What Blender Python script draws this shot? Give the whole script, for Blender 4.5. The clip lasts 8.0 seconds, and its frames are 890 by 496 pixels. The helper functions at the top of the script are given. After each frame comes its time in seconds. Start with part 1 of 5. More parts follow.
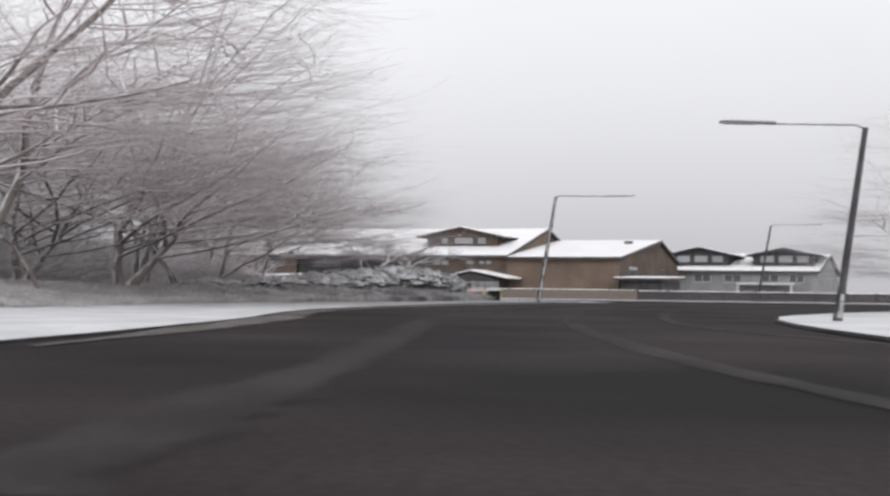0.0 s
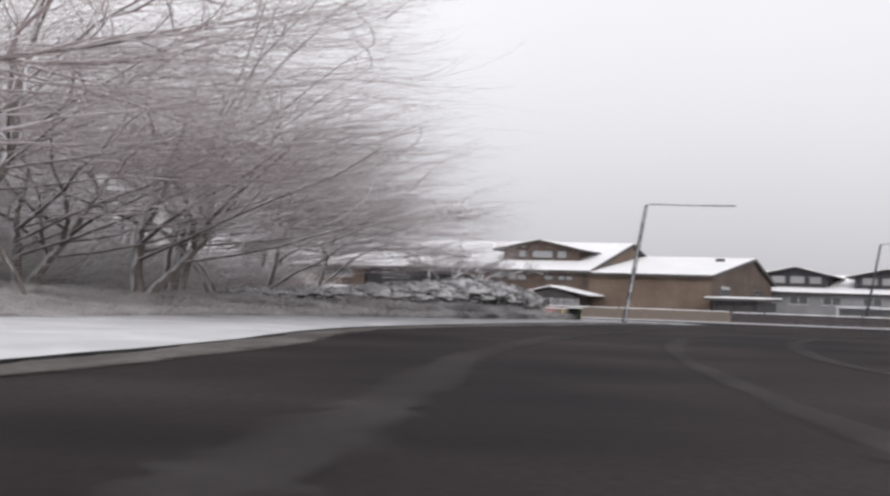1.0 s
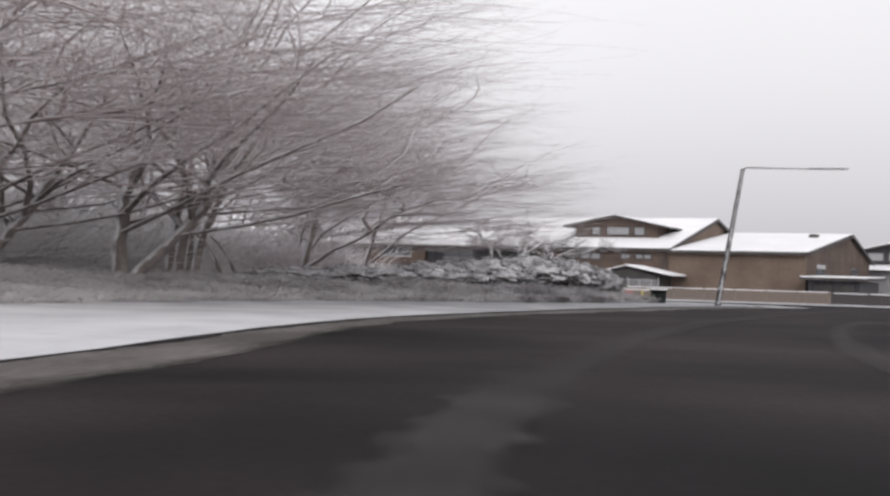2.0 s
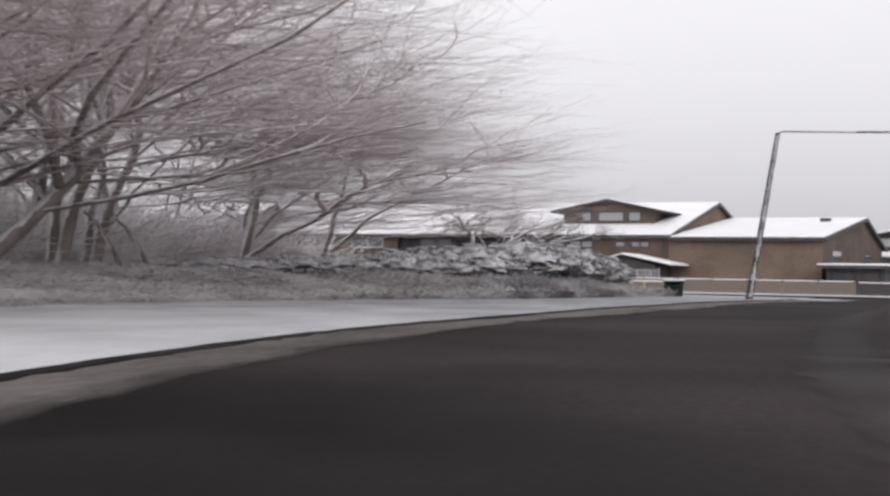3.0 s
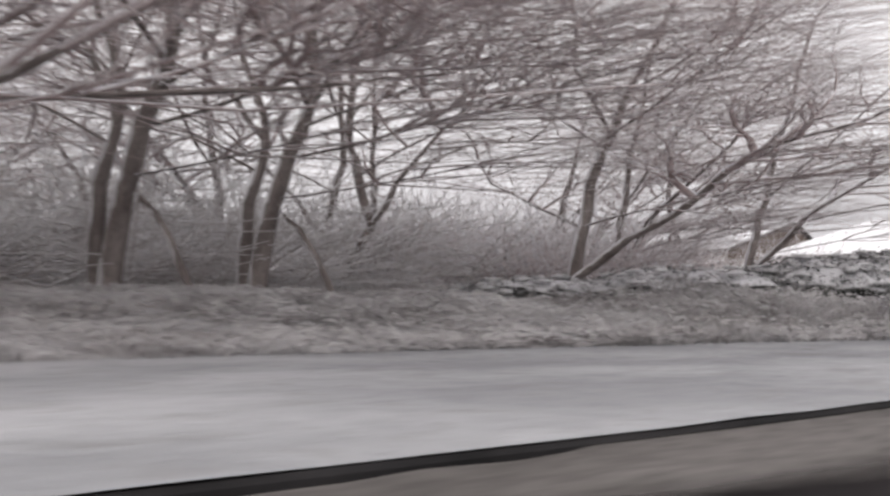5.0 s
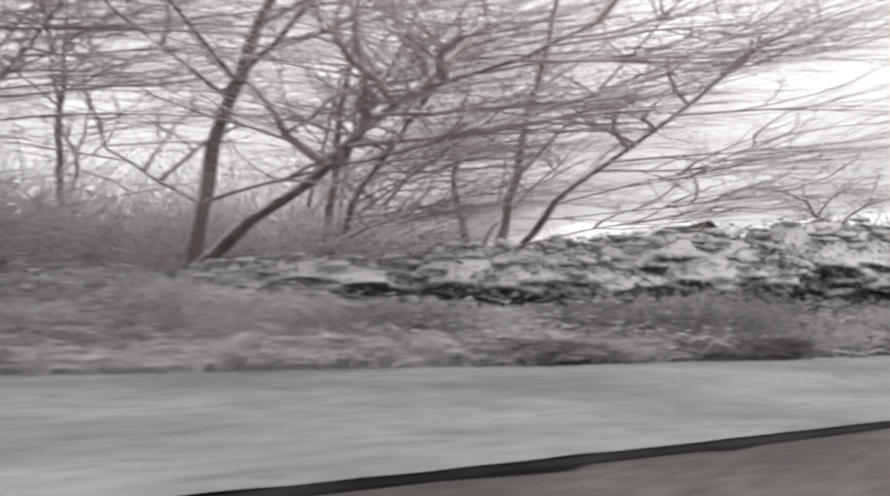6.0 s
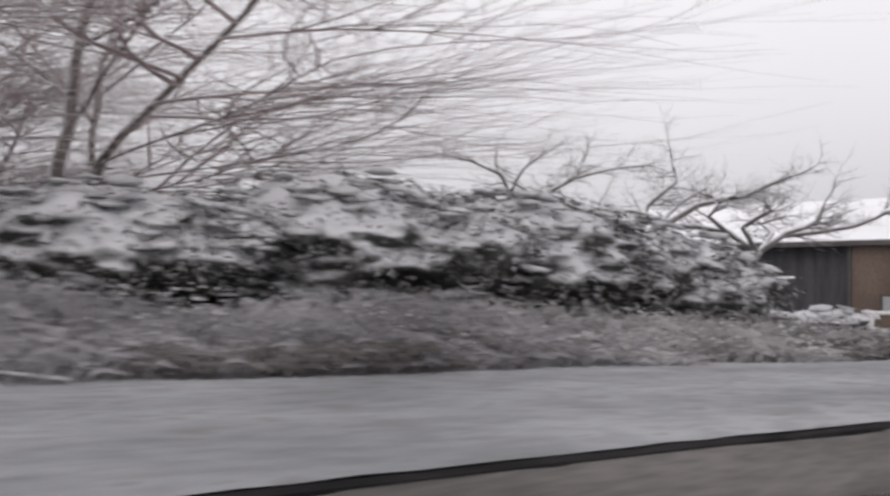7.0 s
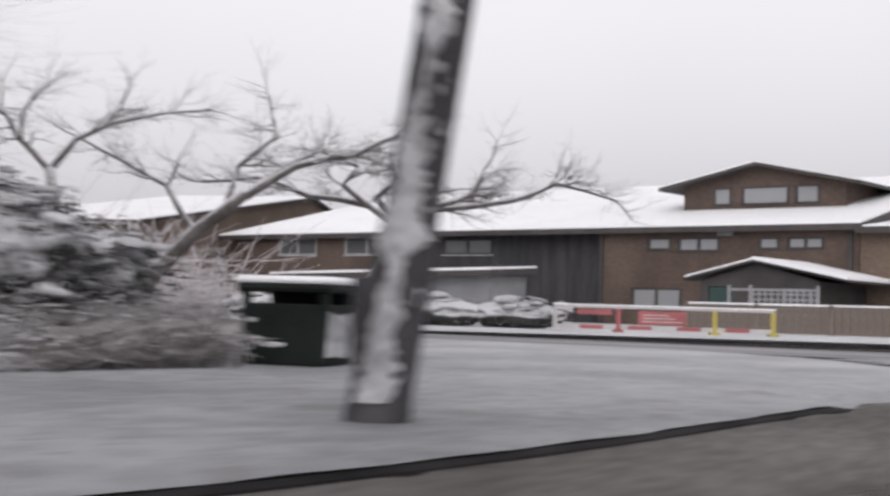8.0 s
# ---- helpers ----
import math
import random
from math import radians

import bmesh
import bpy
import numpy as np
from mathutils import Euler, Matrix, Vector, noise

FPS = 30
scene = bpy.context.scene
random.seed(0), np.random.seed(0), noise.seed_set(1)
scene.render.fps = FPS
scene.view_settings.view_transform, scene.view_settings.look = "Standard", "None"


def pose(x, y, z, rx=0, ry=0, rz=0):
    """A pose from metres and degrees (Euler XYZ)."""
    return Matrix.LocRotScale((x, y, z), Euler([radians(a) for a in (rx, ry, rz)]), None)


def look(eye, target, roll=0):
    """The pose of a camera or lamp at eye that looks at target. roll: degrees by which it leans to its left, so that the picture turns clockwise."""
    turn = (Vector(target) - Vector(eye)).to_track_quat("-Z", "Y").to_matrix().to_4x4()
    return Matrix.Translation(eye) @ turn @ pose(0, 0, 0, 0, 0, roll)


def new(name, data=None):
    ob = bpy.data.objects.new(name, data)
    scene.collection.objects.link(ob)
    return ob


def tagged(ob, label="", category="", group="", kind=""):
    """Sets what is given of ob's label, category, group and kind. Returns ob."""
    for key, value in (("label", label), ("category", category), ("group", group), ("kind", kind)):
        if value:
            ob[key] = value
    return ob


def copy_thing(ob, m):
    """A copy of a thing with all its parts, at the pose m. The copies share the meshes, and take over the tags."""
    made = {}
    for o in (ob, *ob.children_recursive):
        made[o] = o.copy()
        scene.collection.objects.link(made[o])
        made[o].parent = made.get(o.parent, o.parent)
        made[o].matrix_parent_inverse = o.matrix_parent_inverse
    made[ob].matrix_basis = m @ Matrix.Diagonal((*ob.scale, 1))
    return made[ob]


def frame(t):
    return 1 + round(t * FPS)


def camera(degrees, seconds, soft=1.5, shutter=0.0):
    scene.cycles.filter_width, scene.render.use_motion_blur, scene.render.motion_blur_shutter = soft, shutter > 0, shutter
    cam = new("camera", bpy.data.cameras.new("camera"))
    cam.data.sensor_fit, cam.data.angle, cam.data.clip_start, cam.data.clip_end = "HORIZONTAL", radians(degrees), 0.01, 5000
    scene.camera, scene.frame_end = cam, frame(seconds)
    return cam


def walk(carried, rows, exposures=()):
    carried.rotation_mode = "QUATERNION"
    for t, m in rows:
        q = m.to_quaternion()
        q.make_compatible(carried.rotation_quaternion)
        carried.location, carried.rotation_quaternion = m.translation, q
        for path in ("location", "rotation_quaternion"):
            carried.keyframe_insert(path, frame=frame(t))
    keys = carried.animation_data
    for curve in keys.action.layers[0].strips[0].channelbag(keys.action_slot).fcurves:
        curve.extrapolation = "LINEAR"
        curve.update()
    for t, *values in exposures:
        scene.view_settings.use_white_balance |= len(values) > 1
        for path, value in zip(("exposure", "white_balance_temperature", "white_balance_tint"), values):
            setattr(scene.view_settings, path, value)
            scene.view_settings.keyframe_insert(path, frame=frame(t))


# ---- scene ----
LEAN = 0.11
cam = camera(37.0, 8.0, soft=2.7, shutter=0.3)
PATH = [
    (0, (8.748, 0.359, 0.933), (7.118, 20.282, 1.580), 0.74),
    (0.5, (7.813, 6.404, 0.948), (6.011, 26.308, 1.726), 0.59),
    (1, (8.122, 12.491, 0.994), (5.291, 32.272, 1.841), 2.11),
    (1.5, (7.842, 19.162, 1.003), (3.936, 38.765, 1.678), 1.80),
    (3, (3.773, 42.646, 0.905), (0.238, 62.326, 1.366), 1.13),
    (3.5, (3.053, 49.707, 0.840), (-0.096, 69.444, 1.589), -0.62),
    (4, (2.325, 55.140, 0.741), (-3.069, 74.379, 1.617), 0.14),
    (4.2, (2.314, 57.774, 0.739), (-5.328, 76.229, 1.747), -0.22),
    (5.3, (4.039, 74.941, 0.736), (-7.608, 91.178, 1.580), 0.24),
    (5.5, (4.466, 77.762, 0.774), (-7.152, 94.021, 1.607), 0.51),
    (6, (5.727, 85.392, 0.833), (-5.524, 101.901, 1.765), 0.51),
    (6.5, (6.954, 92.719, 0.872), (-3.867, 109.516, 1.741), 2.23),
    (7, (8.030, 99.419, 0.844), (-2.051, 116.668, 1.767), 1.07),
    (7.3, (8.821, 103.231, 0.799), (-0.890, 120.687, 1.784), 0.56),
    (7.6, (9.772, 107.049, 0.799), (0.696, 124.846, 1.739), 0.65),
    (8, (11.303, 112.100, 0.826), (3.098, 130.317, 1.720), 1.67),
]
walk(cam, [(t, look(eye, target, roll)) for t, eye, target, roll in PATH],
     exposures=[(0, -0.02, 6500, 10), (1.5, -0.02, 6560, 12), (4.0, 0.0, 6580, 12), (5.5, 0.34, 6760, 13), (6.0, 0.28, 6720, 12),
                (6.5, 0.07, 6640, 12), (7.0, -0.12, 6580, 13), (7.5, -0.13, 6540, 13), (8.0, -0.15, 6530, 13)])

# ---- world and light: an overcast winter morning ----
SKY_LIGHT = 0.90
world = bpy.data.worlds.new("overcast")
scene.world = world
world.use_nodes = True
wn, wl = world.node_tree.nodes, world.node_tree.links
bg = wn["Background"]
sky = wn.new("ShaderNodeTexSky")
sky.sky_type, sky.sun_disc = "NISHITA", False
sky.sun_elevation, sky.sun_rotation = radians(28), radians(150)
sky.air_density, sky.dust_density, sky.ozone_density = 1.0, 6.0, 1.0
grey = wn.new("ShaderNodeHueSaturation")
grey.inputs["Saturation"].default_value = 0.10
grey.inputs["Value"].default_value = 0.07
wl.new(sky.outputs[0], grey.inputs["Color"])
# cloud deck: a little duller towards the horizon, with faint large patches
geo = wn.new("ShaderNodeTexCoord")
sep = wn.new("ShaderNodeSeparateXYZ")
wl.new(geo.outputs["Generated"], sep.inputs[0])
deck = wn.new("ShaderNodeValToRGB")
deck.color_ramp.elements[0].position, deck.color_ramp.elements[0].color = 0.0, (0.60, 0.60, 0.635, 1)
deck.color_ramp.elements[1].position, deck.color_ramp.elements[1].color = 0.22, (0.82, 0.82, 0.85, 1)
zenith = deck.color_ramp.elements.new(1.0)
zenith.color = (0.66, 0.66, 0.69, 1)
wl.new(sep.outputs["Z"], deck.inputs[0])
cloud = wn.new("ShaderNodeTexNoise")
cloud.inputs["Scale"].default_value, cloud.inputs["Detail"].default_value = 2.2, 3.0
wl.new(geo.outputs["Generated"], cloud.inputs["Vector"])
patch = wn.new("ShaderNodeMapRange")
patch.inputs["From Min"].default_value, patch.inputs["From Max"].default_value = 0.3, 0.7
patch.inputs["To Min"].default_value, patch.inputs["To Max"].default_value = 0.95, 1.03
wl.new(cloud.outputs["Fac"], patch.inputs["Value"])
mul = wn.new("ShaderNodeVectorMath")
mul.operation = "SCALE"
wl.new(deck.outputs[0], mul.inputs[0])
wl.new(patch.outputs[0], mul.inputs["Scale"])
both = wn.new("ShaderNodeVectorMath")
both.operation = "ADD"
wl.new(mul.outputs[0], both.inputs[0])
wl.new(grey.outputs[0], both.inputs[1])
wl.new(both.outputs[0], bg.inputs["Color"])
bg.inputs["Strength"].default_value = SKY_LIGHT

sun_data = bpy.data.lights.new("sun", "SUN")
sun_data.energy, sun_data.angle, sun_data.color = 0.5, radians(40), (1.0, 0.98, 0.95)
sun = new("sun", sun_data)
sun.matrix_world = look((0, 0, 60), (20, 34, 39))


# ---- materials ----
def mat(name, c1, c2, rough=0.8, scale=1.5, fine=30.0, grain=0.25, bump=0.25, dist=0.02, metal=0.0,
        snow=0.0, lo=0.35, hi=0.65, stretch=(1, 1, 1), island=0.0, brick=False, gloss_vary=0.0, spec=0.4, fade=0.0, wind=None, patchy=0.7, thin=0.0, tone_or_wear=None):
    """A surface of two colours in soft patches, with fine grain, relief and, if asked, snow on what faces up."""
    m = bpy.data.materials.new(name)
    m.use_nodes = True
    n, l = m.node_tree.nodes, m.node_tree.links
    b = n["Principled BSDF"]
    b.inputs["Roughness"].default_value, b.inputs["Metallic"].default_value = rough, metal
    b.inputs["Specular IOR Level"].default_value = spec
    tc = n.new("ShaderNodeTexCoord")
    mp = n.new("ShaderNodeMapping")
    mp.inputs["Scale"].default_value = stretch
    l.new(tc.outputs["Object"], mp.inputs[0])

    def tex(s, detail):
        t = n.new("ShaderNodeTexNoise")
        t.inputs["Scale"].default_value, t.inputs["Detail"].default_value = s, detail
        l.new(mp.outputs[0], t.inputs["Vector"])
        return t.outputs["Fac"]

    def remap(v, a, z, to0=0.0, to1=1.0):
        r = n.new("ShaderNodeMapRange")
        for key, val in zip(("From Min", "From Max", "To Min", "To Max"), (a, z, to0, to1)):
            r.inputs[key].default_value = val
        l.new(v, r.inputs["Value"])
        return r.outputs[0]

    def mix(fac, a, z, mode="MIX"):
        x = n.new("ShaderNodeMix")
        x.data_type, x.blend_type = "RGBA", mode
        for key, val in ((0, fac), (6, a), (7, z)):
            if isinstance(val, bpy.types.NodeSocket):
                l.new(val, x.inputs[key])
            else:
                x.inputs[key].default_value = val if key == 0 else (*val, 1)
        return x.outputs[2]

    big, small = tex(scale, 4), tex(fine, 5)
    col = mix(remap(big, 0.35, 0.65), c1, c2)
    if brick:
        t = n.new("ShaderNodeTexBrick")
        sw = n.new("ShaderNodeMapping")
        sw.inputs["Rotation"].default_value = (radians(90), 0, 0)
        l.new(tc.outputs["Object"], sw.inputs[0])
        l.new(sw.outputs[0], t.inputs["Vector"])
        t.inputs["Scale"].default_value = 2.6
        t.inputs["Color1"].default_value, t.inputs["Color2"].default_value = (1, 1, 1, 1), (0.75, 0.72, 0.7, 1)
        t.inputs["Mortar"].default_value = (1.25, 1.2, 1.15, 1)
        t.inputs["Mortar Size"].default_value = 0.02
        col = mix(0.8, col, t.outputs["Color"], "MULTIPLY")
    if island:
        g = n.new("ShaderNodeNewGeometry")
        col = mix(remap(g.outputs["Random Per Island"], 0, 1, 0, island), col, c2)
    shade = remap(small, 0.25, 0.75, 1 - grain, 1 + grain * 0.5)
    sv = n.new("ShaderNodeVectorMath")
    sv.operation = "SCALE"
    l.new(col, sv.inputs[0])
    l.new(shade, sv.inputs["Scale"])
    col = sv.outputs[0]
    if snow:
        g = n.new("ShaderNodeNewGeometry")
        s = n.new("ShaderNodeSeparateXYZ")
        l.new(g.outputs["Normal"], s.inputs[0])
        add = n.new("ShaderNodeMath")
        add.operation = "MULTIPLY_ADD"
        l.new(tex(9.0 if patchy < 1 else 2.6, 3), add.inputs[0])
        add.inputs[1].default_value = patchy
        l.new(s.outputs["Z"], add.inputs[2])
        if wind:
            # blown against one side as well as lying on top
            dot = n.new("ShaderNodeVectorMath")
            dot.operation = "DOT_PRODUCT"
            l.new(g.outputs["Normal"], dot.inputs[0])
            dot.inputs[1].default_value = Vector(wind).normalized()
            l.new(dot.outputs["Value"], add.inputs[2])
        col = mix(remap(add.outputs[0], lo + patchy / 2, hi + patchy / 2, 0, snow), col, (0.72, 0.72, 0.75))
    if thin:
        # thin or trodden spots where the ground shows through
        col = mix(remap(tex(1.25, 3), 0.58, 0.72, 0, thin), col, (0.17, 0.165, 0.16))
        col = mix(remap(tex(3.0, 2), 0.60, 0.70, 0, thin * 0.9), col, (0.15, 0.145, 0.14))
    if tone_or_wear:
        # a paler cover that gives way to darker snow along the verge
        start, end, paler1, paler2 = tone_or_wear
        at = n.new("ShaderNodeSeparateXYZ")
        l.new(tc.outputs["Object"], at.inputs[0])
        ragged = n.new("ShaderNodeMath")
        ragged.operation = "MULTIPLY_ADD"
        l.new(tex(0.12, 3), ragged.inputs[0])
        ragged.inputs[1].default_value = 30.0
        l.new(at.outputs["Y"], ragged.inputs[2])
        paler = mix(remap(big, 0.35, 0.65), paler1, paler2)
        paler = mix(remap(tex(1.6, 3), 0.6, 0.75, 0, 0.3), paler, (0.3, 0.3, 0.3))
        # and comes back in part at the corner
        both_ends = n.new("ShaderNodeMath")
        both_ends.operation = "MULTIPLY"
        l.new(remap(ragged.outputs[0], start + 15, end + 15), both_ends.inputs[0])
        l.new(remap(ragged.outputs[0], 135, 150, 1.0, 0.6), both_ends.inputs[1])
        col = mix(both_ends.outputs[0], paler, col)
    l.new(col, b.inputs["Base Color"])
    if gloss_vary:
        l.new(remap(big, 0.3, 0.7, rough - gloss_vary, rough + gloss_vary), b.inputs["Roughness"])
    if fade:
        # wears away towards both edges of the strip, in flecks
        uv = n.new("ShaderNodeSeparateXYZ")
        l.new(tc.outputs["UV"], uv.inputs[0])
        tone_or_wear = n.new("ShaderNodeMath")
        tone_or_wear.operation = "MULTIPLY_ADD"
        l.new(tex(1.1, 5), tone_or_wear.inputs[0])
        tone_or_wear.inputs[1].default_value = 1.1
        l.new(uv.outputs["X"], tone_or_wear.inputs[2])
        l.new(remap(tone_or_wear.outputs[0], 0.65, 1.35, 0, fade), b.inputs["Alpha"])
    if bump:
        bp = n.new("ShaderNodeBump")
        bp.inputs["Strength"].default_value, bp.inputs["Distance"].default_value = bump, dist
        l.new(small, bp.inputs["Height"])
        l.new(bp.outputs[0], b.inputs["Normal"])
    return m


SNOW = mat("snow", (0.222, 0.2265, 0.238), (0.370, 0.3755, 0.389), 0.8, 0.35, 3.0, 0.32, 0.6, 0.14, stretch=(1.15, 0.7, 1), thin=0.66, tone_or_wear=(50, 91, (0.555, 0.562, 0.58), (0.695, 0.702, 0.72)))
FRESHSNOW = mat("fresh_pavement_snow", (0.50, 0.506, 0.52), (0.66, 0.666, 0.68), 0.8, 0.35, 3.0, 0.2, 0.4, 0.05)
ROOFSNOW = mat("roof_snow", (0.84, 0.84, 0.86), (0.90, 0.90, 0.92), 0.7, 0.2, 3.0, 0.06, 0.3, 0.03)
PADSNOW = mat("clinging_snow", (0.44, 0.44, 0.452), (0.60, 0.60, 0.615), 0.8, 1.2, 9.0, 0.2, 0.5, 0.04)
FIELD = mat("frosted_field", (0.50, 0.49, 0.49), (0.62, 0.62, 0.64), 0.9, 0.12, 3.0, 0.3, 0.5, 0.05)
ASPHALT = mat("wet_asphalt", (0.0065, 0.006, 0.0062), (0.050, 0.0405, 0.0425), 0.85, 0.11, 9.0, 0.4, 0.3, 0.01, spec=0.07, gloss_vary=0.08)
TRACK = mat("drying_tyre_track", (0.070, 0.065, 0.066), (0.135, 0.126, 0.127), 0.9, 0.35, 8.0, 0.4, 0.3, 0.01, spec=0.06, fade=0.42)
GUTTER = mat("gutter_slush", (0.10, 0.092, 0.087), (0.18, 0.168, 0.16), 0.75, 0.6, 9.0, 0.35, 0.4, 0.015, stretch=(1, 0.3, 1), spec=0.06, fade=1.0)
SLUSHROAD = mat("slushy_side_road", (0.16, 0.155, 0.16), (0.36, 0.355, 0.37), 0.8, 0.5, 7.0, 0.3, 0.4, 0.015, stretch=(0.2, 1.4, 1))
SLUSH = mat("thin_road_snow", (0.28, 0.28, 0.285), (0.46, 0.46, 0.47), 0.8, 0.5, 6.0, 0.3, 0.4, 0.015, fade=1.0)
# wet concrete, coloured darker still for the shadow under the snow edge
KERB = mat("wet_shaded_kerb", (0.012, 0.0115, 0.012), (0.034, 0.032, 0.033), 0.7, 0.8, 20.0, 0.3, 0.3, 0.01, spec=0.1)
EARTH = mat("frosted_bank", (0.33, 0.313, 0.312), (0.54, 0.534, 0.538), 0.95, 0.7, 8.0, 0.4, 0.6, 0.05)
GRASS = mat("frosted_dead_grass", (0.29, 0.27, 0.27), (0.50, 0.49, 0.494), 0.95, 0.35, 12.0, 0.3, 0.0, island=0.6)
BARK = mat("bark", (0.155, 0.13, 0.123), (0.27, 0.237, 0.226), 0.95, 2.0, 18.0, 0.35, 0.5, 0.02, stretch=(1, 1, 0.4), snow=0.85, lo=0.45, hi=0.7, wind=(-0.62, -0.45, 0.55), patchy=1.8)
FROSTBARK = mat("frosted_bark", (0.085, 0.076, 0.074), (0.18, 0.166, 0.163), 0.95, 1.5, 12.0, 0.3, 0.3, 0.02, snow=0.85, lo=0.2, hi=0.75)
TWIG = mat("twig", (0.37, 0.283, 0.276), (0.60, 0.50, 0.488), 0.95, 1.0, 10.0, 0.2, 0.0, snow=0.9, lo=-0.35, hi=0.4, wind=(-0.25, -0.3, 0.9))
# snow-dusted twigs, their colour paled to imitate haze under the canopy
HAZETWIG = mat("frosted_hazy_brush", (0.375, 0.343, 0.33), (0.60, 0.58, 0.57), 0.95, 0.4, 10.0, 0.2, 0.0, snow=0.8, lo=-0.1, hi=0.5)
LEAF = mat("evergreen_leaf", (0.046, 0.046, 0.044), (0.125, 0.122, 0.121), 0.7, 1.5, 10.0, 0.3, 0.0, island=0.5, snow=0.25, lo=0.2, hi=0.75)
# leaf colour taken near black for the shade inside the bushes
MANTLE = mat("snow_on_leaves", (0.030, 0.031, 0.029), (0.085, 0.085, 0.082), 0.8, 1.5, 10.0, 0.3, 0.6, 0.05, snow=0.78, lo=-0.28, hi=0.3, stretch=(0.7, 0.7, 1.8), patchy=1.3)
BRICK = mat("brown_brick", (0.085, 0.062, 0.052), (0.126, 0.093, 0.078), 0.9, 0.35, 5.0, 0.25, 0.3, 0.02, brick=True)
BRICK2 = mat("tan_brick", (0.128, 0.095, 0.075), (0.172, 0.130, 0.104), 0.9, 0.3, 5.0, 0.2, 0.3, 0.02, brick=True)
DARKCLAD = mat("dark_cladding", (0.030, 0.029, 0.033), (0.055, 0.053, 0.058), 0.8, 0.5, 6.0, 0.25, 0.2, 0.02, stretch=(3, 3, 0.5))
GREYREND = mat("grey_render", (0.19, 0.19, 0.20), (0.26, 0.26, 0.27), 0.9, 0.4, 8.0, 0.12, 0.2, 0.01)
TRIM = mat("dark_fascia", (0.045, 0.040, 0.040), (0.07, 0.063, 0.062), 0.7, 0.6, 9.0, 0.2, 0.2, 0.01)
WHITE = mat("white_window_frame", (0.23, 0.23, 0.24), (0.30, 0.30, 0.31), 0.5, 1.0, 10.0, 0.08, 0.1, 0.005)
TILE = mat("roof_tile", (0.05, 0.045, 0.045), (0.08, 0.07, 0.068), 0.85, 0.6, 8.0, 0.25, 0.4, 0.03)
FENCEWOOD = mat("weathered_fence_board", (0.13, 0.105, 0.09), (0.20, 0.165, 0.145), 0.9, 1.0, 12.0, 0.3, 0.3, 0.01, stretch=(4, 4, 0.5))
DARKWOOD = mat("dark_stained_fence", (0.040, 0.036, 0.038), (0.07, 0.062, 0.063), 0.9, 1.0, 12.0, 0.3, 0.3, 0.01, stretch=(4, 4, 0.5))
STEEL = mat("galvanised_steel", (0.19, 0.19, 0.195), (0.28, 0.28, 0.29), 0.55, 1.5, 20.0, 0.2, 0.15, 0.004, metal=0.6)
DARKPAINT = mat("dark_column_paint", (0.026, 0.0245, 0.0275), (0.060, 0.057, 0.063), 0.65, 2.0, 20.0, 0.3, 0.2, 0.004)
SCRUB = mat("frosted_scrub", (0.080, 0.074, 0.083), (0.365, 0.355, 0.373), 0.95, 0.5, 12.0, 0.3, 0.0, island=0.4)
PALESCRUB = mat("white_frosted_scrub", (0.16, 0.145, 0.15), (0.46, 0.45, 0.455), 0.95, 0.5, 12.0, 0.3, 0.0, island=0.5)
BRAMBLE = mat("dark_bramble", (0.045, 0.038, 0.037), (0.19, 0.178, 0.176), 0.95, 0.5, 12.0, 0.3, 0.0, island=0.5)
BINGREEN = mat("dark_green_bin", (0.006, 0.009, 0.008), (0.012, 0.017, 0.015), 0.6, 2.0, 20.0, 0.2, 0.2, 0.004, spec=0.15)
RED = mat("red_plastic", (0.30, 0.085, 0.09), (0.37, 0.11, 0.115), 0.5, 1.0, 10.0, 0.15, 0.1, 0.004)
YELLOW = mat("yellow_plastic", (0.40, 0.33, 0.07), (0.48, 0.40, 0.10), 0.5, 1.0, 10.0, 0.15, 0.1, 0.004)
PLASTICWHITE = mat("white_plastic", (0.44, 0.42, 0.42), (0.52, 0.51, 0.51), 0.5, 1.0, 10.0, 0.1, 0.1, 0.004)
DOORGREEN = mat("dark_green_door", (0.02, 0.05, 0.045), (0.03, 0.065, 0.058), 0.5, 1.0, 10.0, 0.15, 0.1, 0.004)
PLASTERED = mat("snow_plastered_column", (0.27, 0.27, 0.28), (0.50, 0.50, 0.515), 0.85, 2.2, 9.0, 0.4, 0.5, 0.02)

GLASS = bpy.data.materials.new("window_glass")
GLASS.use_nodes = True
gb = GLASS.node_tree.nodes["Principled BSDF"]
gb.inputs["Base Color"].default_value = (0.10, 0.103, 0.11, 1)
gb.inputs["Roughness"].default_value, gb.inputs["Specular IOR Level"].default_value = 0.08, 0.9
CURTAIN = bpy.data.materials.new("curtained_glass")
CURTAIN.use_nodes = True
gb = CURTAIN.node_tree.nodes["Principled BSDF"]
gb.inputs["Base Color"].default_value = (0.27, 0.275, 0.285, 1)
gb.inputs["Roughness"].default_value, gb.inputs["Specular IOR Level"].default_value = 0.12, 0.9
LENS = bpy.data.materials.new("lamp_lens")
LENS.use_nodes = True
gb = LENS.node_tree.nodes["Principled BSDF"]
gb.inputs["Base Color"].default_value = (0.42, 0.42, 0.42, 1)
gb.inputs["Roughness"].default_value = 0.25


# ---- mesh helpers ----
def link(name, mesh, material, parent=None, label="", smooth=False):
    if material:
        mesh.materials.append(material)
    if smooth:
        mesh.shade_smooth()
    ob = new(name, mesh)
    ob.parent = parent
    return tagged(ob, label)


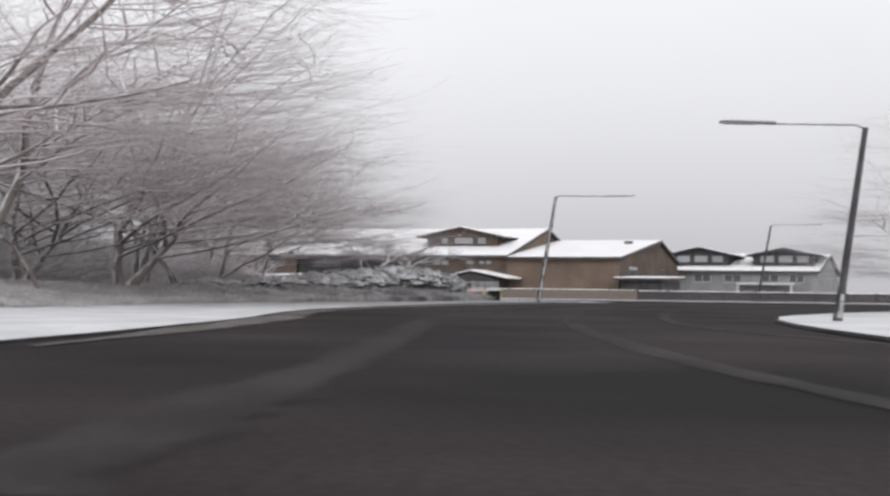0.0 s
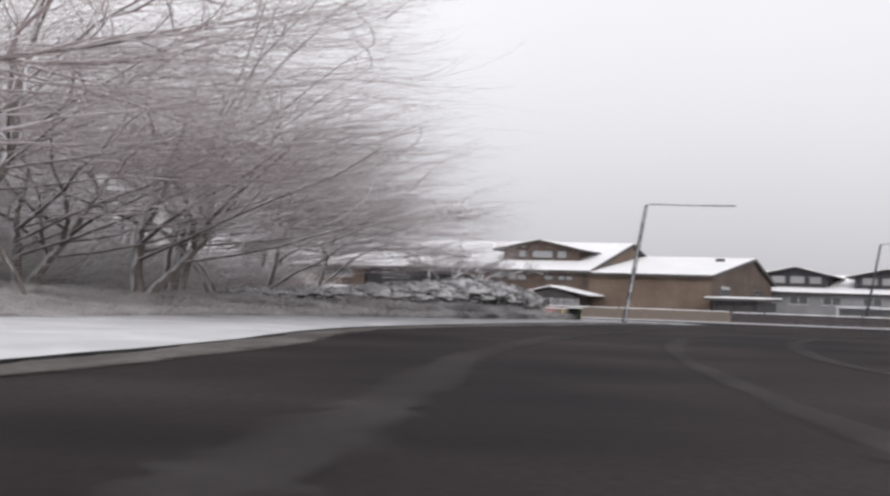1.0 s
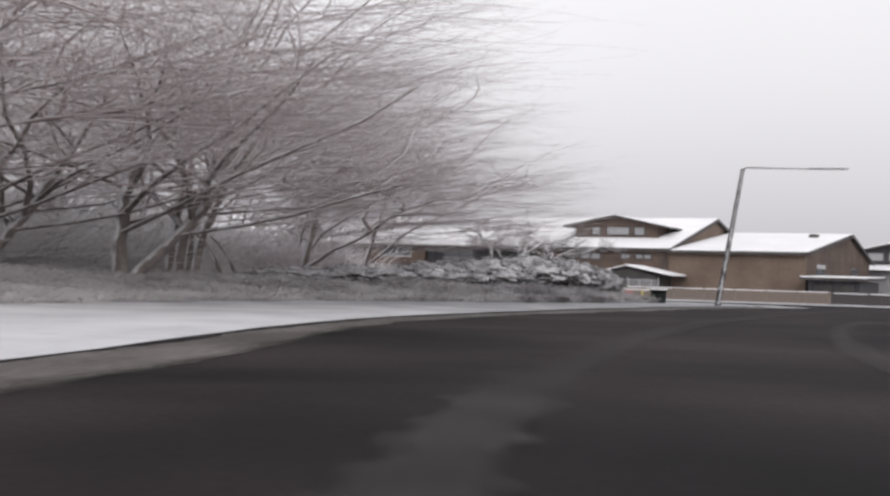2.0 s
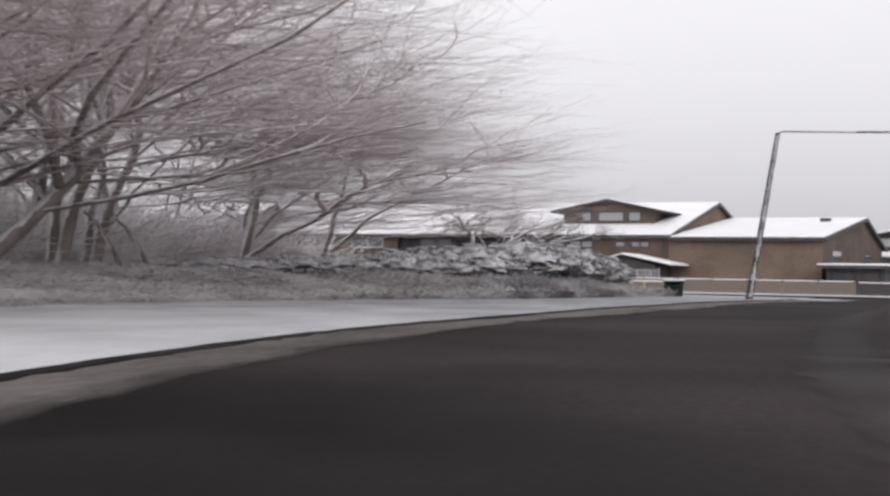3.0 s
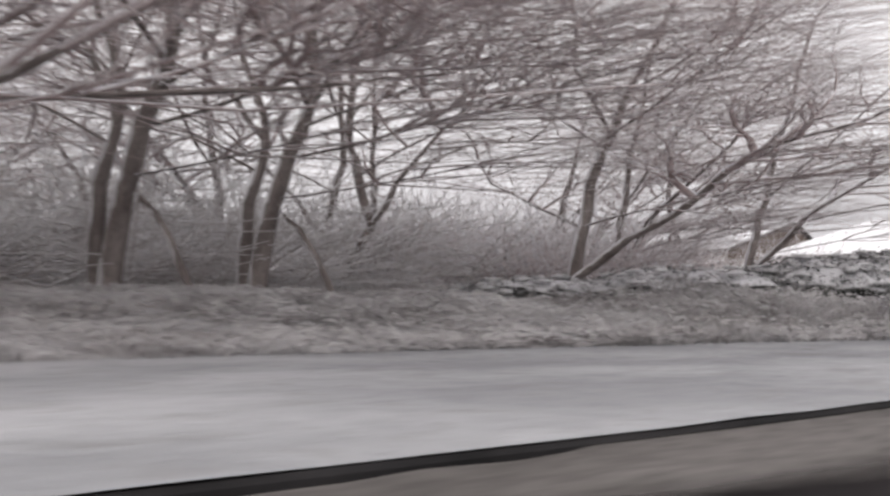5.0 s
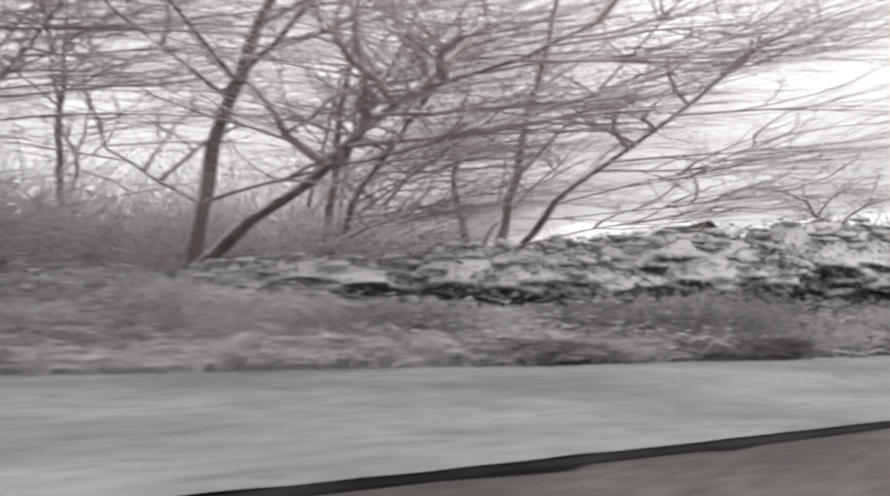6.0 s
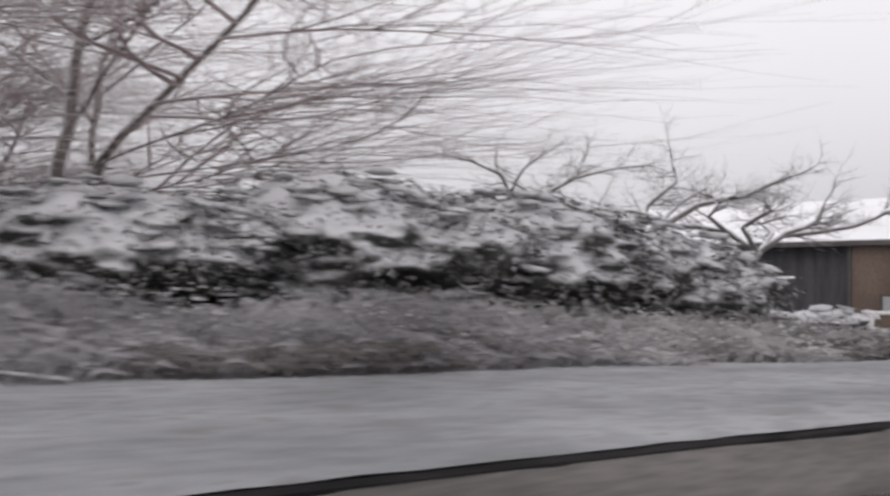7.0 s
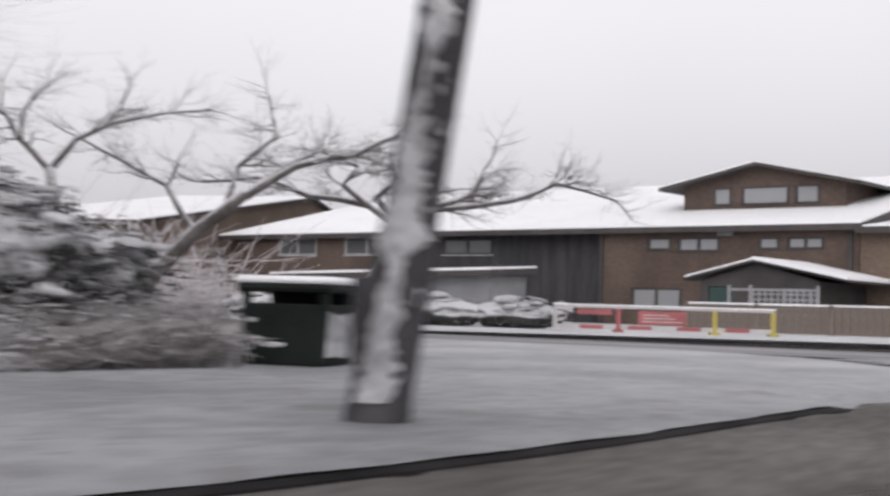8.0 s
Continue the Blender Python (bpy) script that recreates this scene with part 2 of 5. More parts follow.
def part(name, bm, material, parent=None, label="", smooth=False):
    mesh = bpy.data.meshes.new(name)
    bmesh.ops.recalc_face_normals(bm, faces=bm.faces)
    bm.to_mesh(mesh)
    bm.free()
    return link(name, mesh, material, parent, label, smooth)


def raw(name, verts, faces, material, parent=None, label="", smooth=False):
    mesh = bpy.data.meshes.new(name)
    mesh.from_pydata(verts, [], faces)
    mesh.update()
    return link(name, mesh, material, parent, label, smooth)


def box(bm, x0, x1, y0, y1, z0, z1, bevel=0.0):
    geom = bmesh.ops.create_cube(bm, size=1.0)["verts"]
    for v in geom:
        v.co = Vector((x0 + (v.co.x + 0.5) * (x1 - x0), y0 + (v.co.y + 0.5) * (y1 - y0), z0 + (v.co.z + 0.5) * (z1 - z0)))
    if bevel:
        edges = list({e for v in geom for e in v.link_edges})
        bmesh.ops.bevel(bm, geom=edges, offset=bevel, segments=2, affect="EDGES", profile=0.6)
    return bm


def slab(bm, corners, thick):
    """A sheet with its upper face through four corners."""
    top = [bm.verts.new(c) for c in corners]
    low = [bm.verts.new((c[0], c[1], c[2] - thick)) for c in corners]
    bm.faces.new(top)
    bm.faces.new(low[::-1])
    for i in range(4):
        j = (i + 1) % 4
        bm.faces.new((top[j], top[i], low[i], low[j]))
    return bm


def prism(bm, outline, axis, a, b):
    """An outline of (u, z) drawn out along x or y, from a to b."""
    def at(u, w, z):
        return (w, u, z) if axis == "x" else (u, w, z)
    one = [bm.verts.new(at(u, a, z)) for u, z in outline]
    two = [bm.verts.new(at(u, b, z)) for u, z in outline]
    bm.faces.new(one)
    bm.faces.new(two[::-1])
    for i in range(len(one)):
        j = (i + 1) % len(one)
        bm.faces.new((one[j], one[i], two[i], two[j]))
    return bm


def holed_wall(bm, x0, x1, y0, y1, z0, z1, holes):
    """A wall along x, one solid, with openings (x0, x1, z0, z1) that go through it."""
    xs = sorted({x0, x1, *[h[0] for h in holes], *[h[1] for h in holes]})
    zs = sorted({z0, z1, *[h[2] for h in holes], *[h[3] for h in holes]})
    xs, zs = [v for v in xs if x0 <= v <= x1], [v for v in zs if z0 <= v <= z1]
    made = {}

    def vert(i, j, y):
        if (i, j, y) not in made:
            made[i, j, y] = bm.verts.new((xs[i], y, zs[j]))
        return made[i, j, y]

    def solid(i, j):
        if not (0 <= i < len(xs) - 1 and 0 <= j < len(zs) - 1):
            return False
        cx, cz = (xs[i] + xs[i + 1]) / 2, (zs[j] + zs[j + 1]) / 2
        return not any(h[0] < cx < h[1] and h[2] < cz < h[3] for h in holes)

    for i in range(len(xs) - 1):
        for j in range(len(zs) - 1):
            if not solid(i, j):
                continue
            ring = ((i, j), (i + 1, j), (i + 1, j + 1), (i, j + 1))
            bm.faces.new([vert(*c, y0) for c in ring])
            bm.faces.new([vert(*c, y1) for c in ring[::-1]])
            for k, (di, dj) in enumerate(((0, -1), (1, 0), (0, 1), (-1, 0))):
                if not solid(i + di, j + dj):
                    p, q = ring[k], ring[(k + 1) % 4]
                    bm.faces.new((vert(*q, y0), vert(*p, y0), vert(*p, y1), vert(*q, y1)))
    return bm


def tubes(lines, sides=3, scale=(1, 1, 1)):
    """Round sticks along lines of (point, radius); one list of vertices and faces."""
    verts, faces = [], []
    ring = [(math.cos(2 * math.pi * k / sides), math.sin(2 * math.pi * k / sides)) for k in range(sides)]
    for line in lines:
        base = len(verts)
        n = len(line)
        for i, (p, r) in enumerate(line):
            d = line[min(i + 1, n - 1)][0] - line[max(i - 1, 0)][0]
            u = d.cross(Vector((0.31, 0.17, 0.94)))
            if u.length < 1e-5:
                u = d.cross(Vector((1, 0, 0)))
            u.normalize()
            w = d.cross(u).normalized()
            for c, s in ring:
                q = p + (u * c + w * s) * r
                verts.append((q.x * scale[0], q.y * scale[1], q.z * scale[2]))
            if i:
                a, b = base + (i - 1) * sides, base + i * sides
                for k in range(sides):
                    j = (k + 1) % sides
                    faces.append((a + k, a + j, b + j, b + k))
        faces.append(tuple(range(base + (n - 1) * sides, base + n * sides)))
    return verts, faces


def empty(name, m, label, category, group="", kind=""):
    ob = new(name)
    ob.matrix_world = m
    return tagged(ob, label, category, group, kind)


def curve_at(y, ys, xs):
    """A smooth line through a few stations."""
    y = min(max(y, ys[0]), ys[-1])
    i = max(0, min(len(ys) - 2, next((k for k in range(len(ys) - 1) if y <= ys[k + 1]), len(ys) - 2)))
    def slope(k):
        a, b = max(k - 1, 0), min(k + 1, len(ys) - 1)
        return (xs[b] - xs[a]) / (ys[b] - ys[a])
    h = ys[i + 1] - ys[i]
    s = (y - ys[i]) / h
    return ((2 * s**3 - 3 * s**2 + 1) * xs[i] + (s**3 - 2 * s**2 + s) * h * slope(i)
            + (3 * s**2 - 2 * s**3) * xs[i + 1] + (s**3 - s**2) * h * slope(i + 1))


# ---- the plan ----
KERB_Y = (-60, -10, 10, 25, 40, 52, 62, 70, 78, 86, 94, 102, 110, 118, 126)
KERB_X = (-1.5, -0.4, -0.1, 0.0, -0.5, -1.68, -1.77, -0.98, 0.30, 1.30, 2.90, 4.18, 6.06, 8.62, 10.0)
BANK_Y = (-60, 40, 65, 80, 90, 100, 110, 120, 126, 131, 136, 142)
BANK_X = (-11, -11.5, -11.5, -10.0, -7.8, -4.0, -1.2, 1.6, 2.5, -1.0, -7.0, -16)


def kerb_line():
    """The left kerb, round the corner and into the side road."""
    pts = [(curve_at(y, KERB_Y, KERB_X), y) for y in np.arange(-60, 126.01, 1.0)]
    pts += [(10.3, 128), (10.45, 130), (10.4, 132), (10.0, 134), (9.2, 136), (7.8, 137.6), (5.8, 138.8), (3.4, 139.5), (0, 139.9)]
    pts += [(-5, 140.2), (-12, 140.8), (-20, 141.5), (-32, 143), (-60, 146.5), (-120, 154)]
    return pts


def smooth_step(v):
    v = min(max(v, 0.0), 1.0)
    return v * v * (3 - 2 * v)


def kerb_drop(y):
    """How far the kerb has sunk to the road at the crossing on the corner, 0 to 1."""
    return smooth_step((y - 123.6) / 1.3)


def kerb_low(y):
    """The kerb stands lower before the bend, in metres."""
    return 0.028 * (1 - smooth_step((y - 66) / 16))


def bank_edge(y):
    """Where the snowy verge meets the rough bank, an uneven line."""
    return curve_at(y, BANK_Y, BANK_X) + 0.55 * noise.noise((y * 0.22, 5, 1)) + 0.3 * noise.noise((y * 0.8, 2, 6))


def bank_height(x, y):
    d = bank_edge(y) - x
    if d <= 0:
        return 0.0
    rise = 0.72 - 0.30 * smooth_step((y - 92) / 16)
    rise *= 1 - 0.6 * smooth_step((y - 128) / 8)
    return rise * smooth_step(d / 7.0) + 0.028 * max(0, min(d, 45) - 7) + 0.10 * smooth_step(d / 3) * noise.noise((x * 0.25, y * 0.35, 3))


# ---- ground, road, kerbs ----
def flat_ring(name, size, z, material, label, category):
    bm = bmesh.new()
    bmesh.ops.create_grid(bm, x_segments=24, y_segments=24, size=size)
    for v in bm.verts:
        far = math.hypot(v.co.x, v.co.y)
        v.co.z = z + (0.002 * (far - 500) if far > 500 else 0)
    return tagged(part(name, bm, material), label, category, kind="structure")


flat_ring("ground", 2500, -0.06, FIELD, "wide snowy ground reaching the horizon under overcast sky", "ground")

verts, faces = [], []
xs, ys = np.linspace(-130, 170, 61), np.linspace(-70, 152, 75)
for y in ys:
    for x in xs:
        verts.append((x, y, 0.012 * noise.noise((x * 0.05, y * 0.05, 1))))
for j in range(len(ys) - 1):
    for i in range(len(xs) - 1):
        a = j * len(xs) + i
        faces.append((a, a + 1, a + len(xs) + 1, a + len(xs)))
tagged(raw("road", verts, faces, ASPHALT, smooth=True), "dark wet asphalt road bending past a snowy verge", "road", kind="structure")


def ribbon(name, pts, widths, z, material, label, rng, ragged=0.15, parent=None, one_side=False):
    """A thin strip, wearing away, lying on the road along a line."""
    verts, faces = [], []
    for i, (x, y) in enumerate(pts):
        a, b = pts[max(i - 1, 0)], pts[min(i + 1, len(pts) - 1)]
        d = Vector((b[0] - a[0], b[1] - a[1])).normalized()
        nrm = Vector((-d.y, d.x))
        for k in range(5):
            s = (k / 4 - 0.5) * widths[i]
            if k in (0, 4):
                s *= 1 + rng.uniform(-ragged, ragged)
            zz = z if k not in (0, 4) else z - 0.004
            if one_side:
                zz = z + (-0.004, 0, 0.004, 0.006, 0.012 + 0.008 * noise.noise((y * 0.5, 3, 1)))[k]
            verts.append((x + nrm.x * s, y + nrm.y * s, zz))
        if i:
            for k in range(4):
                q = (i - 1) * 5 + k
                faces.append((q, q + 1, q + 6, q + 5))
    ob = tagged(raw(name, verts, faces, material, parent, smooth=True), label, "road marking", kind="structure")
    uv = ob.data.uv_layers.new(name="across")
    solid = (0.0, 0.72, 1.0, 0.72, 0.0) if not one_side else (1.0, 1.0, 0.9, 0.6, -0.1)
    for loop in ob.data.loops:
        uv.data[loop.index].uv = (solid[4 - loop.vertex_index % 5], 0)
    return ob


def dense(ctrl, step=0.5):
    ys = [c[1] for c in ctrl]
    xs = [c[0] for c in ctrl]
    return [(curve_at(y, ys, xs), y) for y in np.arange(ys[0], ys[-1] + 0.01, step)]


rng = random.Random(4)
KL = kerb_line()
gut, gut_wide = [], []
for y in np.arange(20, 126, 0.5):
    bend = smooth_step((y - 74) / 10)
    wide = 0.2 + (1.45 + 0.6 * bend + 0.6 * noise.noise((0.3, y * 0.2, 5))) * smooth_step((y - 20) / 14)
    gut_wide.append(wide)
    gut.append((curve_at(y, KERB_Y, KERB_X) + 0.9 * (1 - bend) + (wide / 2 + 0.02) * bend, y))
ribbon("gutter", gut, gut_wide, 0.022, GUTTER,
       "brownish slush and grit in the gutter along the kerb", rng, 0.12, one_side=True)
for ctrl, w in (
    ([(12.2, 4), (11.6, 11.8), (10.7, 18), (9.9, 27), (9.5, 34), (9.2, 42), (9.4, 53), (11, 70), (15, 88), (23, 104)], 0.8),
    ([(15.6, 20), (15.1, 26), (14.0, 31), (12.8, 38), (12.7, 47), (14, 62), (18, 80), (26, 98)], 0.75),
    ([(6.2, 6), (6.1, 16), (5.8, 24), (5.5, 30), (5.0, 39), (5.1, 46), (5.6, 58), (7.4, 74), (10.6, 92), (15, 108)], 1.3),
):
    pts = dense(ctrl)
    ribbon("tyre_track", pts, [w * (0.9 + 0.5 * noise.noise((w * 7, y * 0.15, 2))) for _, y in pts], 0.024, TRACK,
           "pale drying tyre track on the wet asphalt", rng, 0.3)
side = [(x, 144.6 + (-x) * 0.11 + (0 if x < 6 else (x - 6) * 0.1)) for x in np.arange(-115, 14, 1.0)]
ribbon("side_road", side, [6.6] * len(side), 0.026, SLUSHROAD, "slush-covered side road between snowy pavements", rng, 0.05)

mouth = [(11.6, 123.6), (12.0, 125), (12.3, 127), (12.5, 129), (12.5, 131), (12.3, 133), (12.0, 135), (11.2, 137), (10.0, 139), (8.6, 140.6)]
ribbon("corner_slush", dense(mouth, 0.5), [1.2 + 4.2 * smooth_step((y - 123.4) / 5) for _, y in dense(mouth, 0.5)], 0.03, SLUSH,
       "thin trodden snow lying over the side road's mouth", rng, 0.15)

# left verge with its bank
rows = [-60 + 2.0 * k for k in range(55)] + [50 + 0.8 * k for k in range(39)] + [81 + 0.35 * k for k in range(128)] + [126 + 0.5 * k for k in range(24)] + [138.2, 138.8, 139.2, 139.5, 139.75, 139.9]
edge_y = [p[1] for p in KL]
edge_x = [p[0] for p in KL]
verts, faces = [], []
cols = 90
for y in rows:
    i = next((k for k in range(len(edge_y) - 1) if edge_y[k] <= y <= edge_y[k + 1]), len(edge_y) - 2)
    f = (y - edge_y[i]) / (edge_y[i + 1] - edge_y[i])
    xe = edge_x[i] + f * (edge_x[i + 1] - edge_x[i]) - 0.02 + 0.03 * noise.noise((y * 0.9, 4, 1)) + (0.03 * noise.noise((y * 2.7, 8, 1)) if y > 81 else 0)
    for c in range(cols):
        s = c / (cols - 1)
        x = xe - (s * 24 if s < 0.7 else 16.8 + (s - 0.7) / 0.3 * 110)
        z = 0.100 + bank_height(x, y) + (0.012 * noise.noise((x * 1.1, y * 0.8, 0)) + 0.02 * noise.noise((x * 0.3, y * 0.3, 7))) * min(1, s * 40)
        if c == 0:
            z = 0.088 + 0.008 * noise.noise((y * 0.9, 0, 5)) + 0.012 * noise.noise((y * 2.3, 3, 5)) - 0.078 * kerb_drop(y) - kerb_low(y)
        elif c < 4:
            z -= (0.078 * kerb_drop(y) + kerb_low(y)) * (1 - c / 4)
        verts.append((x, y, z))
for j in range(len(rows) - 1):
    for c in range(cols - 1):
        a = j * cols + c
        faces.append((a, a + cols, a + cols + 1, a + 1))
verge = raw("verge_left", verts, faces, SNOW, smooth=True)
tagged(verge, "snow-covered verge and pavement rising to a bank", "verge", kind="structure")
verge.data.materials.append(EARTH)
for p in verge.data.polygons:
    cx, cy = p.center.x, p.center.y
    if bank_edge(cy) - cx > 0.25 + 0.5 * noise.noise((cx * 0.8, cy * 0.6, 4)):
        p.material_index = 1
tail_v, tail_f = [], []
tail = [(p[0], p[1]) for p in KL if p[0] <= 0 and p[1] > 139.5]
for x, y in tail:
    tail_v += [(x, y - 0.14, 0.105), (x, 139.9, 0.105)]
for i in range(len(tail) - 1):
    tail_f.append((2 * i, 2 * i + 1, 2 * i + 3, 2 * i + 2))
tagged(raw("verge_corner", tail_v, tail_f, SNOW), "snow-covered verge beside the side road", "verge", kind="structure")


def kerb_mesh(name, pts, label, top=0.078, width=0.16, flip=1, sunk=False):
    verts, faces = [], []
    for i, (x, y) in enumerate(pts):
        height = top - (0.085 * kerb_drop(y) + kerb_low(y) if sunk else 0)
        prof = [(0.0, -0.02), (0.0, height - 0.03), (0.025, height), (width, height + 0.004), (width, -0.02)]
        a, b = pts[max(i - 1, 0)], pts[min(i + 1, len(pts) - 1)]
        d = Vector((b[0] - a[0], b[1] - a[1])).normalized()
        nrm = Vector((-d.y, d.x)) * flip
        for u, z in prof:
            verts.append((x + nrm.x * u, y + nrm.y * u, z))
        if i:
            for k in range(4):
                q = (i - 1) * 5 + k
                faces.append((q, q + 5, q + 6, q + 1))
    return tagged(raw(name, verts, faces, KERB), label, "kerb", kind="structure")


kerb_mesh("kerb_left", KL, "wet concrete kerb, colour darkened for its shaded face, edged with snow", sunk=True)


# far pavement beyond the side road and the main road's bend
def far_edge(x):
    return 149.5 + 0.42 * (x + 5) if x < 6 else 154.1 - 0.10 * (x - 6)


FAR = [(-120, 160), (-60, 152.5), (-30, 149)] + [(x, max(148.8, far_edge(x))) for x in np.arange(-20, 150, 2.0)]
verts, faces = [], []
for i, (x, y) in enumerate(FAR):
    for k in range(7):
        t = k / 6
        yy = y + 0.14 + t * t * 60
        verts.append((x, yy, 0.11 + 0.03 * noise.noise((x * 0.2, yy * 0.2, 2)) * (k > 0)))
    if i:
        for k in range(6):
            q = (i - 1) * 7 + k
            faces.append((q, q + 7, q + 8, q + 1))
tagged(raw("pavement_far", verts, faces, FRESHSNOW, smooth=True), "snowy pavement and gardens in front of the terrace", "pavement", kind="structure")
kerb_mesh("kerb_far", FAR, "dark kerb across the side road", flip=1)

# right-hand corner verge
RV = [(16.0, -60), (16.0, 0), (15.6, 20), (15.5, 30), (15.5, 35), (15.7, 40), (16.2, 46), (17.2, 52), (18.6, 57), (20.2, 61), (22.2, 66), (25.6, 73), (30, 80), (38, 88), (52, 96), (80, 104), (150, 116)]
verts, faces = [], []
for i, (x, y) in enumerate(RV):
    for k in range(8):
        t = k / 7
        xx = x + 0.14 + t * t * (160 - x)
        verts.append((xx, y - 0.14 * (i > 8), 0.108 + 0.05 * noise.noise((xx * 0.15, y * 0.15, 9)) * (k > 0)))
    if i:
        for k in range(7):
            q = (i - 1) * 8 + k
            faces.append((q, q + 1, q + 9, q + 8))
tagged(raw("verge_right", verts, faces, SNOW, smooth=True), "snow-covered corner verge on the far side", "verge", kind="structure")
kerb_mesh("kerb_right", RV, "dark kerb round the corner verge", flip=-1)


# ---- bare trees ----
def grow_tree(seed, height, stems, lean, counts=(5, 7, 6, 5), droop=0.0, shares=(0.23, 0.30, 0.20, 0.125, 0.08), girth=0.0115, reach=0.0, taper=0.25, wobble=1.0, tuft=True, tilt=0.22, clear=0.45, flat=(1, 0.8, 0.42, 0.32, 0.35), guides=(), spread=1.0):
    """Lines of (point, radius) for stems, limbs and twigs of a bare spreading tree, before it is spread sideways."""
    r = random.Random(seed)
    out = {0: [], 1: [], 2: [], 3: [], 4: []}
    share = shares
    push = Vector((lean[0], lean[1], 0))

    def rand_dir():
        while True:
            v = Vector((r.uniform(-1, 1), r.uniform(-1, 1), r.uniform(-1, 1)))
            if 0.05 < v.length < 1:
                return v.normalized()

    def branch(p, d, length, rad, lvl):
        n = (6, 6, 5, 4, 3)[lvl]
        line = [(p.copy(), rad)]
        wob = (0.10, 0.17, 0.2, 0.22, 0.22)[lvl] * (wobble if lvl > 1 else min(wobble, 1.0))
        for i in range(1, n):
            up = (0.05, 0.05, 0.03, 0.03, 0.03 - droop)[lvl]
            d = (d + rand_dir() * wob + Vector((0, 0, up)) + push * (0.05 if lvl < 4 else 0.02)).normalized()
            p = p + d * (length / (n - 1))
            if p.z < 0.6 and lvl > 0:
                p.z = 0.6
            tip = (0.62, 0.35, 0.32, 0.4, 0.5)[lvl]
            line.append((p.copy(), rad * (1 - (1 - tip) * i / (n - 1))))
            if reach and lvl == 1 and i > 1 and math.hypot(p.x, p.y) > 0.86 * reach:
                line[-1] = (p.copy(), rad * 0.3)
                n = i + 1
                break
        if reach and lvl > 1 and math.hypot(p.x, p.y) > reach * (1 - taper * smooth_step((p.z - 0.3 * height) / (0.6 * height))) * r.uniform(0.9, 1.06):
            return
        sprout(line, rad, lvl, counts[min(lvl, 3)] + r.choice((-1, 0, 0, 1)))

    def sprout(line, rad, lvl, m):
        n = len(line)
        out[lvl].append(line)
        if lvl == 4:
            return
        for k in range(max(2, m)):
            low = clear if lvl == 0 else (0.30 if guides and lvl < 3 else 0.22)
            f = low + (0.98 - low) * (k + r.random() * 0.9) / m
            f = min(f, 0.999) * (n - 1)
            i = min(int(f), n - 2)
            q = line[i][0].lerp(line[i + 1][0], f - i)
            rr = line[i][1] + (line[i + 1][1] - line[i][1]) * (f - i)
            along = (line[i + 1][0] - line[i][0]).normalized()
            across = along.cross(rand_dir()).normalized()
            ang = radians(r.uniform(28, 62) if lvl else r.uniform(30, 58))
            dd = along * math.cos(ang) + across * math.sin(ang) + Vector((0, 0, 0.12)) + push * 0.35
            if lvl == 0 and dd.z < 0.25:
                dd.z = 0.25
            if lvl >= 1 and dd.z < -0.15:
                dd.z *= 0.3
            dd.z *= flat[lvl + 1]
            size = height * share[lvl + 1] * r.uniform(0.7, 1.15) * (1.0 - 0.35 * f / n)
            branch(q, dd.normalized(), size, min(rr * 0.62, rad * 0.6), lvl + 1)
        if lvl == 0 and not tuft:
            return
        end, last = line[-1][0], (line[-1][0] - line[-2][0]).normalized()
        branch(end, (last + rand_dir() * 0.25).normalized(), height * share[lvl + 1] * 0.9, line[-1][1] * 0.95, lvl + 1)

    for lvl, r_base, r_tip, m, pts in guides:
        # a trunk or limb whose course is known, with its side shoots
        line = [(Vector((x / spread, y / spread, z)), r_base + (r_tip - r_base) * k / (len(pts) - 1)) for k, (x, y, z) in enumerate(pts)]
        fine_line = []
        for (p, ra), (q, rb) in zip(line, line[1:]):
            fine_line += [(p.copy(), ra), (p.lerp(q, 0.5) + rand_dir() * 0.03 * (q - p).length, (ra + rb) / 2)]
        fine_line.append(line[-1])
        if m:
            sprout(fine_line, r_base, lvl, m)
        else:
            out[lvl].append(fine_line)
    for s in range(0 if guides else stems):
        a = 2 * math.pi * (s + r.random() * 0.5) / stems
        lay = 0.1 if stems == 1 else tilt
        d = Vector((math.cos(a) * lay + lean[0] * 0.5, math.sin(a) * lay + lean[1] * 0.5, 1)).normalized()
        branch(Vector((0.06 * math.cos(a), 0.06 * math.sin(a), -0.3)), d, height * share[0] * r.uniform(0.85, 1.15), height * girth * (1.25 if stems == 1 else 0.95), 0)
    return out


def tree(name, m, seed, height, stems, lean, spread, label, counts=(5, 6, 6, 4), group="bare trees on the bank", fat=1.0, fine=0.78, bark=None, **more):
    lines = grow_tree(seed, height, stems, lean, counts, spread=spread, **more)
    ob = empty(name, m, label, "tree", group)
    sc = (spread, spread, 1)
    thick = lambda ls, k: [[(p, r * k) for p, r in line] for line in ls]
    for line in lines[0]:
        raw("trunk", *tubes(thick([line], fat), 8, sc), bark or BARK, ob, smooth=True)
    for line in lines[1]:
        raw("limb", *tubes(thick([line], fat), 6, sc), bark or BARK, ob, smooth=True)
    v, f = tubes(thick(lines[2], fine * fat), 4, sc)
    for k, ls in ((3, thick(lines[3], fine * fat)), (4, thick(lines[4], fine * 1.1 * fat))):
        v2, f2 = tubes(ls, 3, sc)
        f += [tuple(i + len(v) for i in face) for face in f2]
        v += v2
    raw("crown", v, f, bark or TWIG, ob, "fine bare twigs dusted with snow", smooth=True)
    return ob


def on_bank(x, y, deg=0.0, s=1.0):
    return pose(x, y, 0.08 + bank_height(x, y), 0, 0, deg) @ Matrix.Diagonal((s, s, s, 1))


